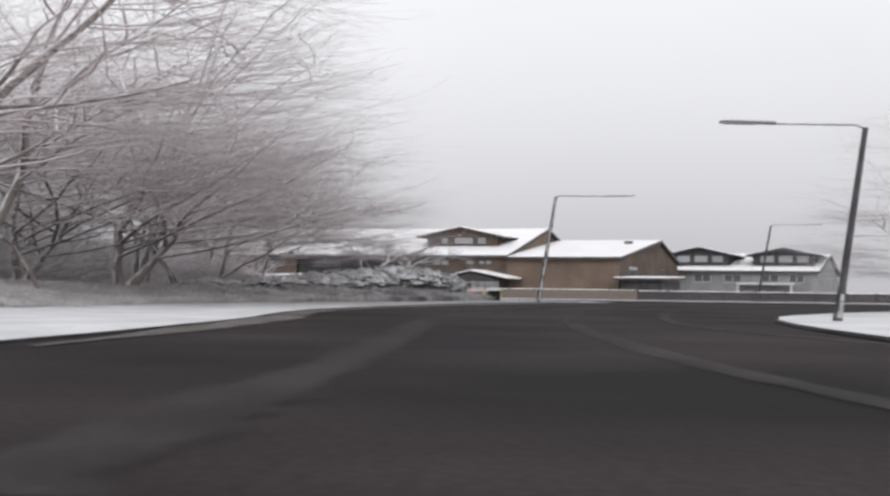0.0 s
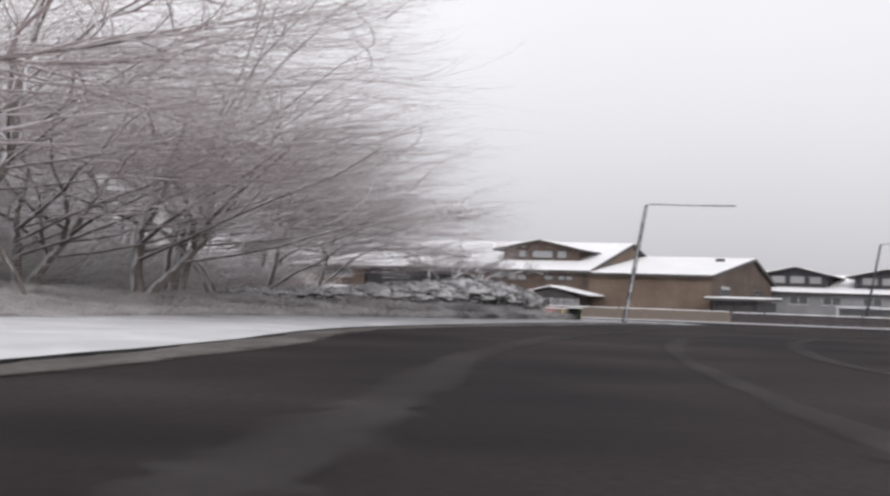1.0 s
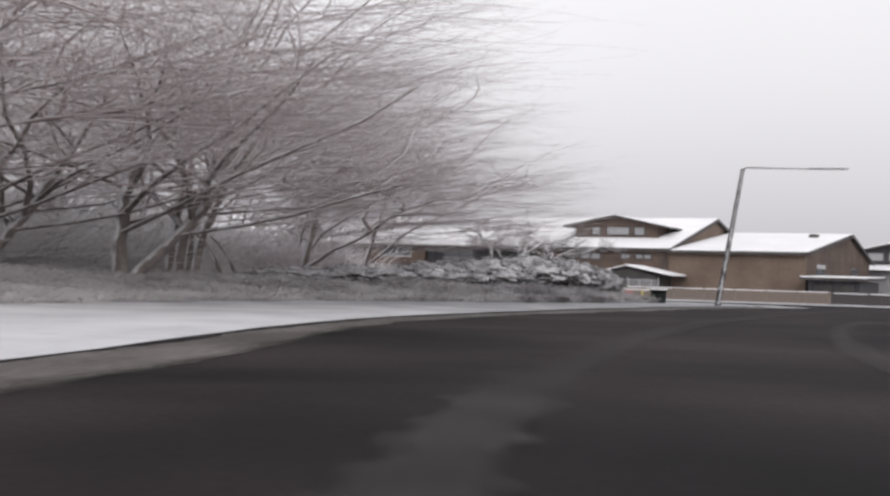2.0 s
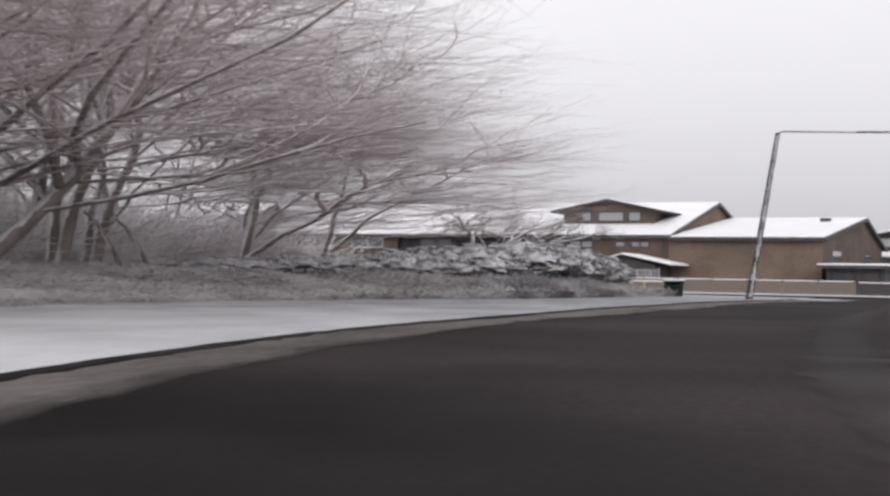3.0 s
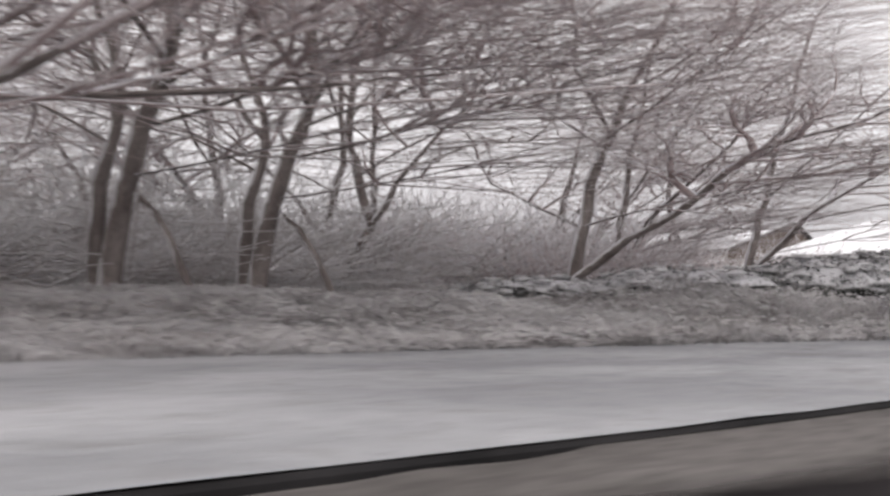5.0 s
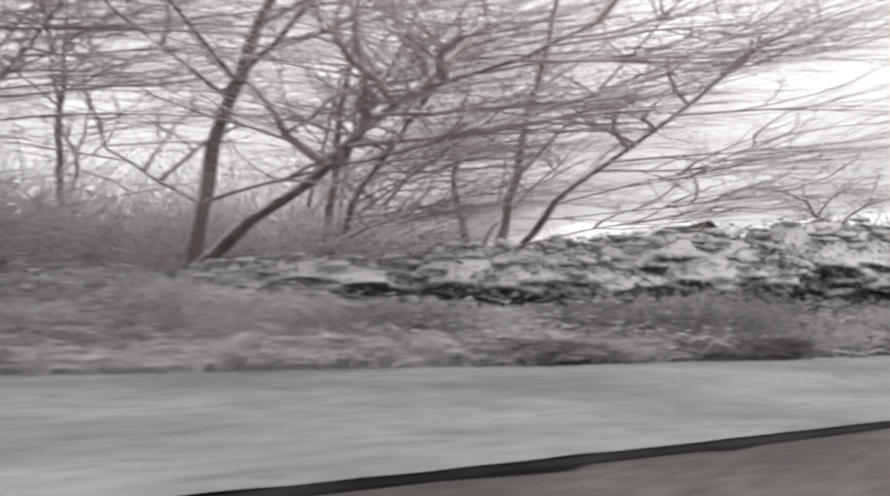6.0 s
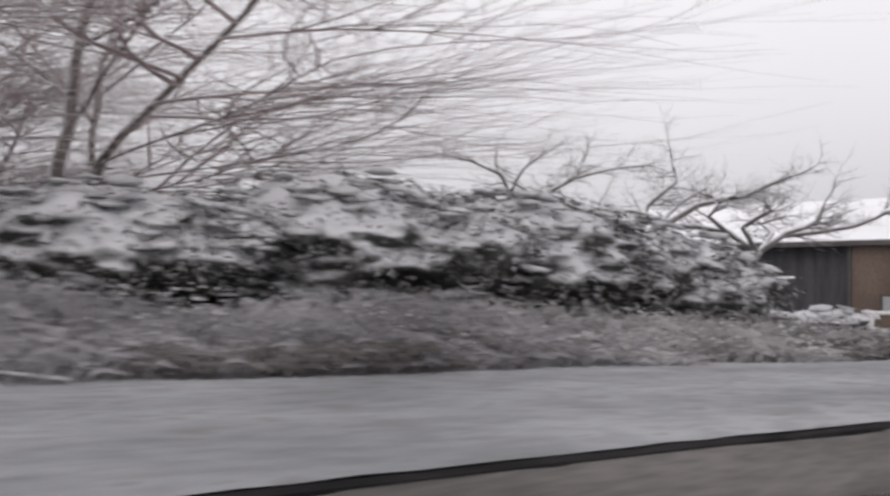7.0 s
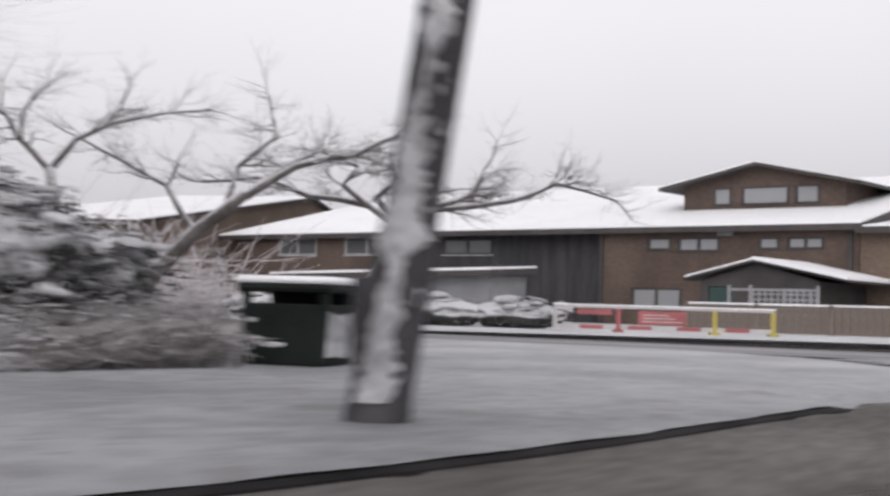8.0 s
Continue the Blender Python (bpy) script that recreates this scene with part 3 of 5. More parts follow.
LONG = (0.22, 0.37, 0.22, 0.135, 0.085)
A_LIMBS = (
    (0, 0.17, 0.08, 0, ((-0.3, 0, -0.6), (-0.1, 0, 1.3), (0.3, 0.1, 3.2), (0.9, 0.1, 5.2), (1.6, 0.2, 6.8), (2.4, 0.3, 8.1), (3.2, 0.4, 9.7))),
    (1, 0.17, 0.05, 11, ((-0.2, 0, 0.9), (1.8, 0.0, 2.2), (3.8, 0.0, 3.1), (5.4, 0.0, 4.3), (6.5, 0.0, 4.9), (7.8, 0.0, 5.2), (9.8, 0.2, 5.6), (11.4, 0.4, 6.2))),
    (1, 0.07, 0.025, 10, ((0.1, 0.0, 2.7), (1.6, 0.3, 3.1), (3.8, 0.6, 3.5), (6.4, 1.0, 3.9), (9.0, 1.5, 4.6))),
    (1, 0.06, 0.022, 6, ((0.1, 0.0, 2.7), (-1.5, 0.0, 3.4), (-3.6, 0.1, 4.4), (-4.3, 0.3, 5.4))),
    (1, 0.08, 0.025, 9, ((0.9, 0.1, 5.6), (2.2, -0.4, 6.1), (3.9, -0.8, 6.9), (6.2, -1.2, 8.0), (9.0, -1.6, 9.4))),
    (1, 0.07, 0.025, 8, ((1.8, 0.2, 7.2), (4.0, 1.2, 8.6), (6.8, 2.4, 10.4), (9.6, 3.4, 12.2))),
    (1, 0.07, 0.025, 8, ((3.2, 0.4, 9.6), (4.4, 0.3, 11.4), (5.2, 0.2, 13.6))),
    (1, 0.055, 0.022, 9, ((0.9, 0.2, 5.4), (-2.0, 0.5, 7.2), (-5.0, 0.4, 9.4), (-7.5, 0.6, 10.6))),
    (1, 0.06, 0.022, 9, ((1.4, 0.2, 6.4), (1.6, 4.0, 8.0), (3.0, 8.0, 10.6))),
    (1, 0.055, 0.022, 8, ((1.2, 0.2, 5.8), (1.6, -3.0, 7.6), (3.0, -6.0, 9.8))),
)
# two-stemmed dark tree at the bank's edge, with a crooked sapling beside it
F_LIMBS = (
    (0, 0.20, 0.08, 0, ((-0.1, 0, -0.5), (0.3, 0.0, 1.7), (0.7, 0.1, 3.0), (1.4, 0.2, 4.5), (1.8, 0.3, 6.0), (1.9, 0.3, 8.0), (2.3, 0.4, 10.0))),
    (0, 0.15, 0.05, 0, ((-0.5, 0, -0.5), (-0.2, -0.2, 2.0), (0.1, -0.2, 3.1), (0.4, -0.1, 4.2), (-0.1, 0.0, 5.7), (-0.6, -0.1, 7.2))),
    (0, 0.08, 0.05, 0, ((2.5, 0.4, -0.5), (2.1, 0.3, 0.7), (1.3, 0.2, 1.9), (0.8, 0.1, 2.3))),
    (1, 0.08, 0.02, 15, ((1.3, 0.2, 3.8), (3.9, 0.6, 4.2), (5.6, 0.8, 4.5), (7.6, 1.1, 4.8), (9.8, 1.5, 5.3))),
    (1, 0.05, 0.02, 10, ((0.8, 0.1, 2.7), (3.1, 0.5, 2.9), (5.0, 0.7, 3.1), (6.8, 1.0, 3.4))),
    (1, 0.07, 0.02, 15, ((1.5, 0.2, 4.6), (4.0, 0.0, 5.0), (7.0, -0.2, 5.6), (10.0, -0.4, 6.1))),
    (1, 0.07, 0.025, 13, ((0.4, 0.0, 4.2), (-0.8, -0.1, 5.6), (-3.0, -0.5, 6.8), (-5.8, -0.9, 7.9))),
    (1, 0.06, 0.02, 12, ((1.5, 0.2, 4.8), (3.6, -0.8, 6.2), (5.6, -1.6, 7.2), (7.4, -2.2, 8.0))),
    (1, 0.05, 0.02, 11, ((0.2, -0.1, 3.4), (-1.6, -0.8, 4.4), (-4.0, -1.4, 5.0), (-6.4, -1.8, 5.8))),
    (1, 0.05, 0.02, 10, ((1.7, 0.3, 5.4), (0.6, 1.6, 6.6), (-0.8, 2.8, 7.6), (-2.0, 3.6, 8.4))),
    (1, 0.08, 0.025, 13, ((1.8, 0.3, 6.0), (3.5, 0.5, 7.0), (5.8, 0.8, 8.6), (8.2, 1.1, 10.2))),
    (1, 0.07, 0.025, 9, ((2.3, 0.4, 9.8), (2.9, 0.6, 12.0), (4.2, 0.8, 15.4), (5.2, 0.8, 18.4))),
    (1, 0.07, 0.025, 10, ((1.9, 0.3, 7.8), (4.6, 0.4, 10.2), (8.2, 0.8, 12.8), (12.0, 1.0, 15.4))),
    (1, 0.07, 0.025, 9, ((2.1, 0.3, 9.0), (4.2, -0.4, 12.4), (7.0, -0.8, 15.8), (9.6, -1.0, 18.6))),
    (1, 0.06, 0.025, 9, ((-0.6, -0.1, 7.0), (-1.6, 0.6, 9.4), (-3.2, 1.0, 12.0))),
    (1, 0.06, 0.02, 8, ((1.8, 0.3, 6.8), (2.2, 3.0, 8.6), (3.0, 5.6, 11.0))),
    (1, 0.06, 0.02, 8, ((1.6, 0.2, 5.2), (2.4, -2.4, 7.0), (3.4, -5.0, 9.2))),
)
# slender tree with a kinked trunk
B_LIMBS = (
    (0, 0.17, 0.07, 0, ((-0.4, 0, -0.5), (-0.1, 0, 0.6), (0.5, 0.1, 1.5), (1.1, 0.2, 2.6), (0.6, 0.1, 4.4), (0.3, 0.0, 5.4), (0.4, 0.1, 7.4), (0.6, 0.1, 9.6))),
    (1, 0.09, 0.025, 11, ((1.1, 0.2, 2.6), (2.1, 0.3, 4.0), (3.8, 0.6, 5.7), (5.3, 0.8, 7.0), (7.2, 1.2, 8.8))),
    (1, 0.055, 0.02, 9, ((0.6, 0.1, 4.3), (2.5, 0.6, 5.3), (4.8, 1.4, 6.3), (7.0, 2.0, 7.6))),
    (1, 0.06, 0.02, 10, ((0.4, 0.1, 6.8), (-0.9, -0.1, 8.4), (-2.6, -0.4, 10.3), (-4.4, -0.8, 12.0))),
    (1, 0.06, 0.02, 8, ((0.6, 0.1, 9.4), (1.2, 0.2, 11.6), (2.4, 0.2, 14.2))),
    (1, 0.06, 0.02, 10, ((0.5, 0.1, 8.0), (2.6, -1.8, 9.6), (5.2, -3.6, 11.8))),
    (1, 0.05, 0.02, 8, ((0.5, 0.1, 7.4), (0.2, 2.8, 9.4), (0.8, 5.0, 11.6))),
)
# tree whose boughs sweep out over the tall bushes
D_LIMBS = (
    (0, 0.15, 0.06, 0, ((-0.9, 0.2, -0.5), (-0.7, 0.2, 2.1), (-0.3, 0.1, 3.7), (0.3, -0.1, 5.3), (0.6, -0.2, 6.6), (1.3, -0.4, 8.0), (1.8, -0.5, 10.0))),
    (1, 0.12, 0.03, 14, ((-0.5, 0.1, 1.6), (2.0, -0.6, 3.6), (3.9, -1.2, 4.5), (6.8, -2.1, 5.8), (8.6, -2.7, 6.8), (10.2, -3.1, 7.6))),
    (1, 0.055, 0.02, 11, ((-0.2, 0.1, 4.3), (1.9, -0.6, 5.7), (4.1, -1.2, 7.2), (6.6, -1.9, 9.0), (8.6, -2.4, 11.0))),
    (1, 0.055, 0.02, 10, ((0.3, -0.1, 5.3), (-2.3, 0.7, 6.5), (-5.6, 1.7, 8.3), (-8.0, 2.8, 10.4))),
    (1, 0.05, 0.02, 12, ((2.0, -0.6, 3.5), (5.4, -1.7, 3.9), (8.2, -2.5, 4.3), (10.7, -3.2, 4.9))),
    (1, 0.05, 0.02, 11, ((0.6, -0.2, 6.5), (4.2, -1.4, 7.0), (7.0, -2.4, 7.4), (9.2, -3.1, 7.9))),
    (1, 0.045, 0.018, 11, ((0.2, 0.0, 2.2), (3.6, -1.2, 2.6), (6.4, -2.0, 2.8), (8.6, -2.8, 3.0))),
    (1, 0.04, 0.018, 10, ((1.2, -0.4, 3.0), (4.6, -0.4, 3.2), (7.2, -0.9, 3.3), (9.2, -1.3, 3.4))),
    (1, 0.06, 0.02, 9, ((1.8, -0.5, 9.8), (2.6, -0.7, 11.8), (4.4, -1.0, 13.8))),
    (1, 0.05, 0.02, 9, ((1.0, -0.3, 7.4), (1.6, 2.6, 9.0), (3.0, 5.2, 11.0))),
)
GUIDED = (0.20, 0.42, 0.17, 0.115, 0.075)
tree("bare_tree", on_bank(-19.0, 110.2), 11, 15.0, 2, (0.5, 0.05), 3.0, "low-forking bare tree reaching over the bushes, snow-dusted", (5, 8, 6, 2), fat=0.5, fine=2.05, wobble=1.4, flat=(1, 0.8, 0.42, 0.36, 0.4), shares=(0.20, 0.42, 0.15, 0.105, 0.07), guides=A_LIMBS)
tree_b = tree("bare_tree", on_bank(-25.9, 105.9), 23, 15.0, 3, (0.2, 0.0), 3.0, "slender bare tree with a kinked trunk and snowy limbs", (5, 8, 6, 2), fat=0.5, fine=2.0, wobble=1.35, flat=(1, 0.8, 0.4, 0.34, 0.38), shares=GUIDED, guides=B_LIMBS)
tree_c = tree("bare_tree", on_bank(-17.2, 78.6), 37, 22.0, 2, (0.22, 0.05), 2.8, "leaning dark-trunked bare tree with dense snowy twigs", (6, 8, 7, 3), fat=0.66, fine=1.08, wobble=1.5, reach=5.6, girth=0.010, shares=LONG, taper=0.1)
tree_d = tree("bare_tree", on_bank(-17.8, 124.0), 51, 15.0, 3, (0.45, -0.15), 3.0, "bare tree with long boughs sweeping over the tall bushes", (5, 8, 5, 2), fat=0.5, fine=2.1, wobble=1.4, flat=(1, 0.8, 0.4, 0.34, 0.4), shares=(0.20, 0.42, 0.14, 0.10, 0.07), guides=D_LIMBS)
tree("bare_tree", on_bank(-16.5, 44), 64, 17.0, 1, (0.25, 0.1), 2.6, "tall bare tree with snowy limbs overhanging the verge", (6, 7, 6, 3), wobble=1.35, fine=1.0, shares=(0.46, 0.34, 0.22, 0.13, 0.08), fat=0.8, reach=8.5)
tree_f = tree("bare_tree", on_bank(-21.45, 96.9), 29, 15.5, 2, (0.3, 0.0), 3.0, "dark two-stemmed bare tree with patches of snow on its trunks", (5, 8, 6, 2), fat=0.5, fine=2.1, wobble=1.35, flat=(1, 0.8, 0.4, 0.34, 0.38), shares=GUIDED, guides=F_LIMBS)

for src, x, y, deg, s in (
    (tree_b, -30.5, 112.0, 200, 1.0), (tree_b, -34.0, 118.0, 120, 0.95), (tree_b, -30.5, 100.0, 170, 1.0), (tree_c, -21.8, 74.4, 25, 0.90), (tree_d, -22.2, 119.7, -14, 0.92), (tree_b, -27.1, 133.8, 40, 0.95),
    (tree_f, -19.8, 90.4, -6, 1.0), (tree_f, -19.0, 63, 8, 1.1), (tree_c, -26.0, 62, 70, 1.0),
    (tree_d, -30.0, 127.5, 8, 0.78), (tree_d, -33.5, 134, -10, 0.85),
    (tree_d, -38, 112, -50, 1.1), (tree_c, -44, 96, 95, 0.8), (tree_c, -36, 78, 55, 0.8),
):
    copy_thing(src, on_bank(x, y, deg, s))

# pollarded small trees beyond the end of the bushes
POL = dict(fine=0.85, wobble=1.7, flat=(1, 0.5, 0.35, 0.4, 0.5), bark=FROSTBARK)
P_LIMBS = (
    (0, 0.30, 0.22, 0, ((-1.5, 0, -0.3), (-1.2, 0.1, 1.0), (-0.5, 0, 2.3), (0, 0, 3.3))),
    (1, 0.15, 0.05, 11, ((0, 0, 3.2), (-1.1, 0.1, 4.0), (-3.2, 0.4, 4.3), (-5.0, 0.5, 4.9), (-6.8, 0.3, 4.7))),
    (1, 0.11, 0.045, 8, ((-1.0, 0.1, 3.9), (-1.9, -0.4, 4.6), (-1.4, -0.5, 5.2), (-2.4, -0.6, 5.6))),
    (1, 0.15, 0.05, 10, ((0, 0, 3.2), (1.1, 0.2, 4.0), (2.3, 0.5, 4.5), (2.6, 0.6, 5.3))),
    (1, 0.11, 0.04, 11, ((1.0, 0.2, 3.9), (3.6, 0.7, 4.3), (5.0, 0.8, 4.9), (6.9, 0.9, 4.4))),
    (1, 0.12, 0.045, 8, ((0, 0, 3.2), (0.6, 1.8, 4.1), (0.2, 3.8, 4.6), (1.2, 5.0, 5.0))),
    (1, 0.11, 0.045, 8, ((0, 0, 3.2), (-0.6, -1.6, 4.1), (0.4, -3.4, 4.6), (0.2, -4.6, 4.8))),
)
tree("pollard_tree", pose(-7.8, 151, 0.1, 0, 0, 18), 73, 9.6, 1, (0.0, 0.0), 1.0, "small pollarded tree with stubby snowy branches", (5, 6, 5, 4), "pollarded trees by the side road", shares=(0.4, 0.4, 0.15, 0.10, 0.06), guides=P_LIMBS, **POL)
S_LIMBS = (
    (0, 0.17, 0.13, 0, ((0.2, 0, -0.3), (0.15, 0.1, 2.0), (-0.1, 0, 4.4))),
    (1, 0.10, 0.05, 5, ((-0.1, 0, 4.3), (-0.9, 0.1, 5.2), (-1.3, 0.1, 6.0))),
    (1, 0.10, 0.05, 6, ((-0.1, 0, 4.3), (0.5, 0, 5.2), (1.3, 0.1, 5.7), (1.6, 0.2, 6.3))),
    (1, 0.06, 0.025, 9, ((1.3, 0.1, 5.7), (2.6, 0.1, 6.1), (3.8, 0.2, 6.3))),
    (1, 0.06, 0.025, 8, ((-1.2, 0.1, 5.8), (-2.2, 0, 6.2), (-3.2, 0.1, 6.4))),
    (1, 0.05, 0.025, 6, ((0.9, 0.05, 5.4), (1.0, 1.2, 5.9), (1.3, 2.2, 6.3))),
    (1, 0.05, 0.025, 6, ((-0.8, 0.1, 5.1), (-0.7, -1.1, 5.8), (-0.2, -2.0, 6.3))),
)
tree("pollard_tree", pose(-11.3, 138.3, 0.1, 0, 0, 40) @ Matrix.Diagonal((1, 1, 0.9, 1)), 75, 8.0, 1, (0.0, 0.0), 1.0, "slim pollarded tree with a flat snowy crown", (5, 5, 4, 3), "pollarded trees by the side road", shares=(0.4, 0.4, 0.13, 0.09, 0.06), guides=S_LIMBS, **POL)
Q_LIMBS = (
    (0, 0.26, 0.18, 0, ((-0.6, 0, -0.3), (0.3, 0.1, 1.4), (1.6, 0, 2.7), (3.0, 0, 3.8))),
    (1, 0.14, 0.045, 9, ((3.0, 0, 3.7), (4.4, 0.2, 4.6), (6.0, 0.3, 4.9), (7.6, 0.2, 5.6))),
    (1, 0.11, 0.04, 8, ((1.6, 0, 2.6), (0.6, 0.2, 4.0), (-0.8, 0.3, 4.7), (-2.2, 0.2, 5.4))),
    (1, 0.10, 0.04, 7, ((2.4, 0, 3.3), (2.6, 0.5, 4.6), (3.6, 0.8, 5.5), (3.4, 0.9, 6.3))),
    (1, 0.10, 0.04, 6, ((3.0, 0, 3.7), (3.6, 2.0, 4.8), (4.4, 3.6, 5.5))),
)
tree("pollard_tree", pose(-12.2, 143.2, 0.1, 0, 0, 15), 90, 9.0, 1, (0.0, 0.0), 1.0, "leaning small tree with knobbly snowy branches", (5, 6, 5, 4), "pollarded trees by the side road", shares=(0.4, 0.4, 0.14, 0.10, 0.06), guides=Q_LIMBS, **POL)
right_tree = copy_thing(tree_d, pose(30.8, 74, 0.05, 0, 0, 150) @ Matrix.Diagonal((0.6, 0.6, 0.74, 1)))
tagged(right_tree, "bare snow-dusted tree beyond the corner verge", "tree", "trees beyond the corner")
copy_thing(right_tree, pose(66, 190, 0.05, 0, 0, 40) @ Matrix.Diagonal((0.8, 0.8, 0.9, 1)))
for x, y, s, deg in ((-2, 232, 1.0, 20), (-12, 236, 1.05, 200), (7, 228, 0.8, 90)):
    copy_thing(tree_c, pose(x, y, 0, 0, 0, deg) @ Matrix.Diagonal((0.4 * s, 0.4 * s, 0.72 * s, 1)))


# ---- snowy evergreen bushes ----
def bush(name, lobes, seed, label, pad=0.34, count=60, group="snowy bushes on the bank"):
    """A bush of leafy lobes (x, y, z, rx, ry, rz): a dark core, leaves all over, and pads of snow lying on them."""
    r = random.Random(seed)
    cx, cy = lobes[0][0], lobes[0][1]
    ob = empty(name, pose(cx, cy, 0.08 + bank_height(cx, cy)), label, "bush", group)
    gz = ob.matrix_world.translation.z
    core, leaves, lf, snow_v, snow_f = bmesh.new(), [], [], [], []
    iv = [Vector((0, 0, 1))]
    for rad, h in ((0.72, 0.72), (1.0, 0.1), (0.6, -0.45)):
        iv += [Vector((rad * math.cos(k * math.pi / 3.5), rad * math.sin(k * math.pi / 3.5), h)) for k in range(7)]
    jf = [(0, 1 + k, 1 + (k + 1) % 7) for k in range(7)]
    for t in (1, 8):
        jf += [(t + k, t + 7 + k, t + 7 + (k + 1) % 7, t + (k + 1) % 7) for k in range(7)]
    jf.append(tuple(range(21, 14, -1)))
    for x, y, z, rx, ry, rz in lobes:
        made = bmesh.ops.create_icosphere(core, subdivisions=5 if rx + ry > 3.6 else 4, radius=1)["verts"]
        for v in made:
            w = Vector((x + v.co.x * rx, y + v.co.y * ry, z + v.co.z * rz))
            k = 0.90 + 0.10 * noise.noise(v.co * 2.2 + Vector((x, y, z)))
            k += 0.12 * noise.noise((w.x * 1.1, w.y * 1.1, w.z * 2.2)) + 0.10 * noise.noise((w.x * 2.2, w.y * 2.2, w.z * 5.0)) + 0.045 * noise.noise((w.x * 6, w.y * 6, w.z * 8))
            v.co = Vector((x - cx + v.co.x * rx * k, y - cy + v.co.y * ry * k, max(-0.2, z - gz + v.co.z * rz * k)))
        area = max(0.6, (rx + ry) * rz / 3.0)
        for _ in range(int(count * area)):
            a, h = r.uniform(0, 2 * math.pi), r.uniform(-0.8, 1)
            w = math.sqrt(1 - h * h)
            k = r.uniform(0.84, 1.08) + 0.12 * noise.noise((math.cos(a) * 2, math.sin(a) * 2 + x, h * 3 + y))
            p = Vector((x - cx + math.cos(a) * w * rx * k, y - cy + math.sin(a) * w * ry * k, z - gz + h * rz * k))
            if p.z < -0.1:
                continue
            for _ in range(5 if h < 0.15 else 3):
                q = p + Vector((r.gauss(0, 0.2), r.gauss(0, 0.2), r.gauss(0.02, 0.09)))
                d = Vector((math.cos(a) + r.uniform(-1, 1), math.sin(a) + r.uniform(-1, 1), r.uniform(-0.6, 0.5))).normalized()
                sd = d.cross(Vector((r.uniform(-0.4, 0.4), r.uniform(-0.4, 0.4), 1))).normalized() * r.uniform(0.02, 0.05)
                d = d * r.uniform(0.10, 0.24)
                b = len(leaves)
                leaves += [tuple(q - d * 0.5), tuple(q + sd), tuple(q + d * 0.5 + Vector((0, 0, -0.04))), tuple(q - sd)]
                lf.append((b, b + 1, b + 2, b + 3))
            clump = noise.noise((p.x * 1.1 + cx, p.y * 1.1 + cy, p.z * 2.2))
            if h > -0.55 and r.random() < 0.06 + 0.16 * h + 0.4 * clump:
                big = r.random() ** 2.2 + (0.5 + 0.5 * max(0.0, h)) * r.random()
                sx, sy, sz = pad * (0.40 + 1.1 * big), pad * (0.40 + 0.9 * big), pad * r.uniform(0.26, 0.46) * (0.6 + 0.5 * big)
                b, o = len(snow_v), r.uniform(0, 99)
                turn = r.uniform(0, 3.14)
                ct, st = math.cos(turn), math.sin(turn)
                droop_x, droop_y = math.cos(a) * w * r.uniform(0.0, 0.3), math.sin(a) * w * r.uniform(0.0, 0.3)
                for v in iv:
                    k = 1 + 1.0 * noise.noise(v * 2.3 + Vector((o, 0, 0)))
                    vx, vy, vz = v.x * sx * k, v.y * sy * k, v.z * sz * k
                    vx, vy = vx * ct - vy * st, vx * st + vy * ct
                    snow_v.append((p.x + vx, p.y + vy, p.z + 0.05 + vz - droop_x * vx - droop_y * vy))
                snow_f += [[b + i for i in f] for f in jf]
    part("mantle", core, MANTLE, ob, "lumpy snow over leaves coloured dark for shade", smooth=True)
    raw("foliage", leaves, lf, LEAF, ob, "dark evergreen leaves")
    cover = raw("snow_cover", snow_v, snow_f, PADSNOW, ob, "pads of snow lying on the leaves", smooth=True)
    tagged(cover, kind="stuff")
    return ob


B_LABEL = "spreading evergreen bush weighed down by pads of snow"
for k, (x, y, zt, rx, ry) in enumerate((
    (-18.5, 106.5, 1.7, 3.2, 2.2), (-14.5, 108.8, 2.0, 3.4, 2.2), (-11.0, 112.0, 2.4, 3.2, 2.4), (-8.2, 115.2, 2.8, 3.2, 2.4),
    (-5.6, 118.4, 3.15, 3.0, 2.4), (-3.6, 121.6, 3.05, 2.8, 2.4), (-2.2, 124.6, 2.65, 2.3, 2.2), (-1.6, 126.8, 2.0, 1.6, 1.8),
)):
    r = random.Random(200 + k)
    g = 0.1 + bank_height(x, y)
    h = (zt - g) / 2
    lobes = [(x, y, g + h * 0.95, rx, ry, h * 1.02)]
    for _ in range(4):
        a = r.uniform(0, 6.28)
        lobes.append((x + math.cos(a) * rx * 0.7, y + math.sin(a) * ry * 0.7, g + h * r.uniform(0.6, 1.15), rx * r.uniform(0.4, 0.6), ry * r.uniform(0.45, 0.6), h * r.uniform(0.5, 0.75)))
    bush("evergreen_bush", lobes, 300 + k, B_LABEL, 0.17, 560)


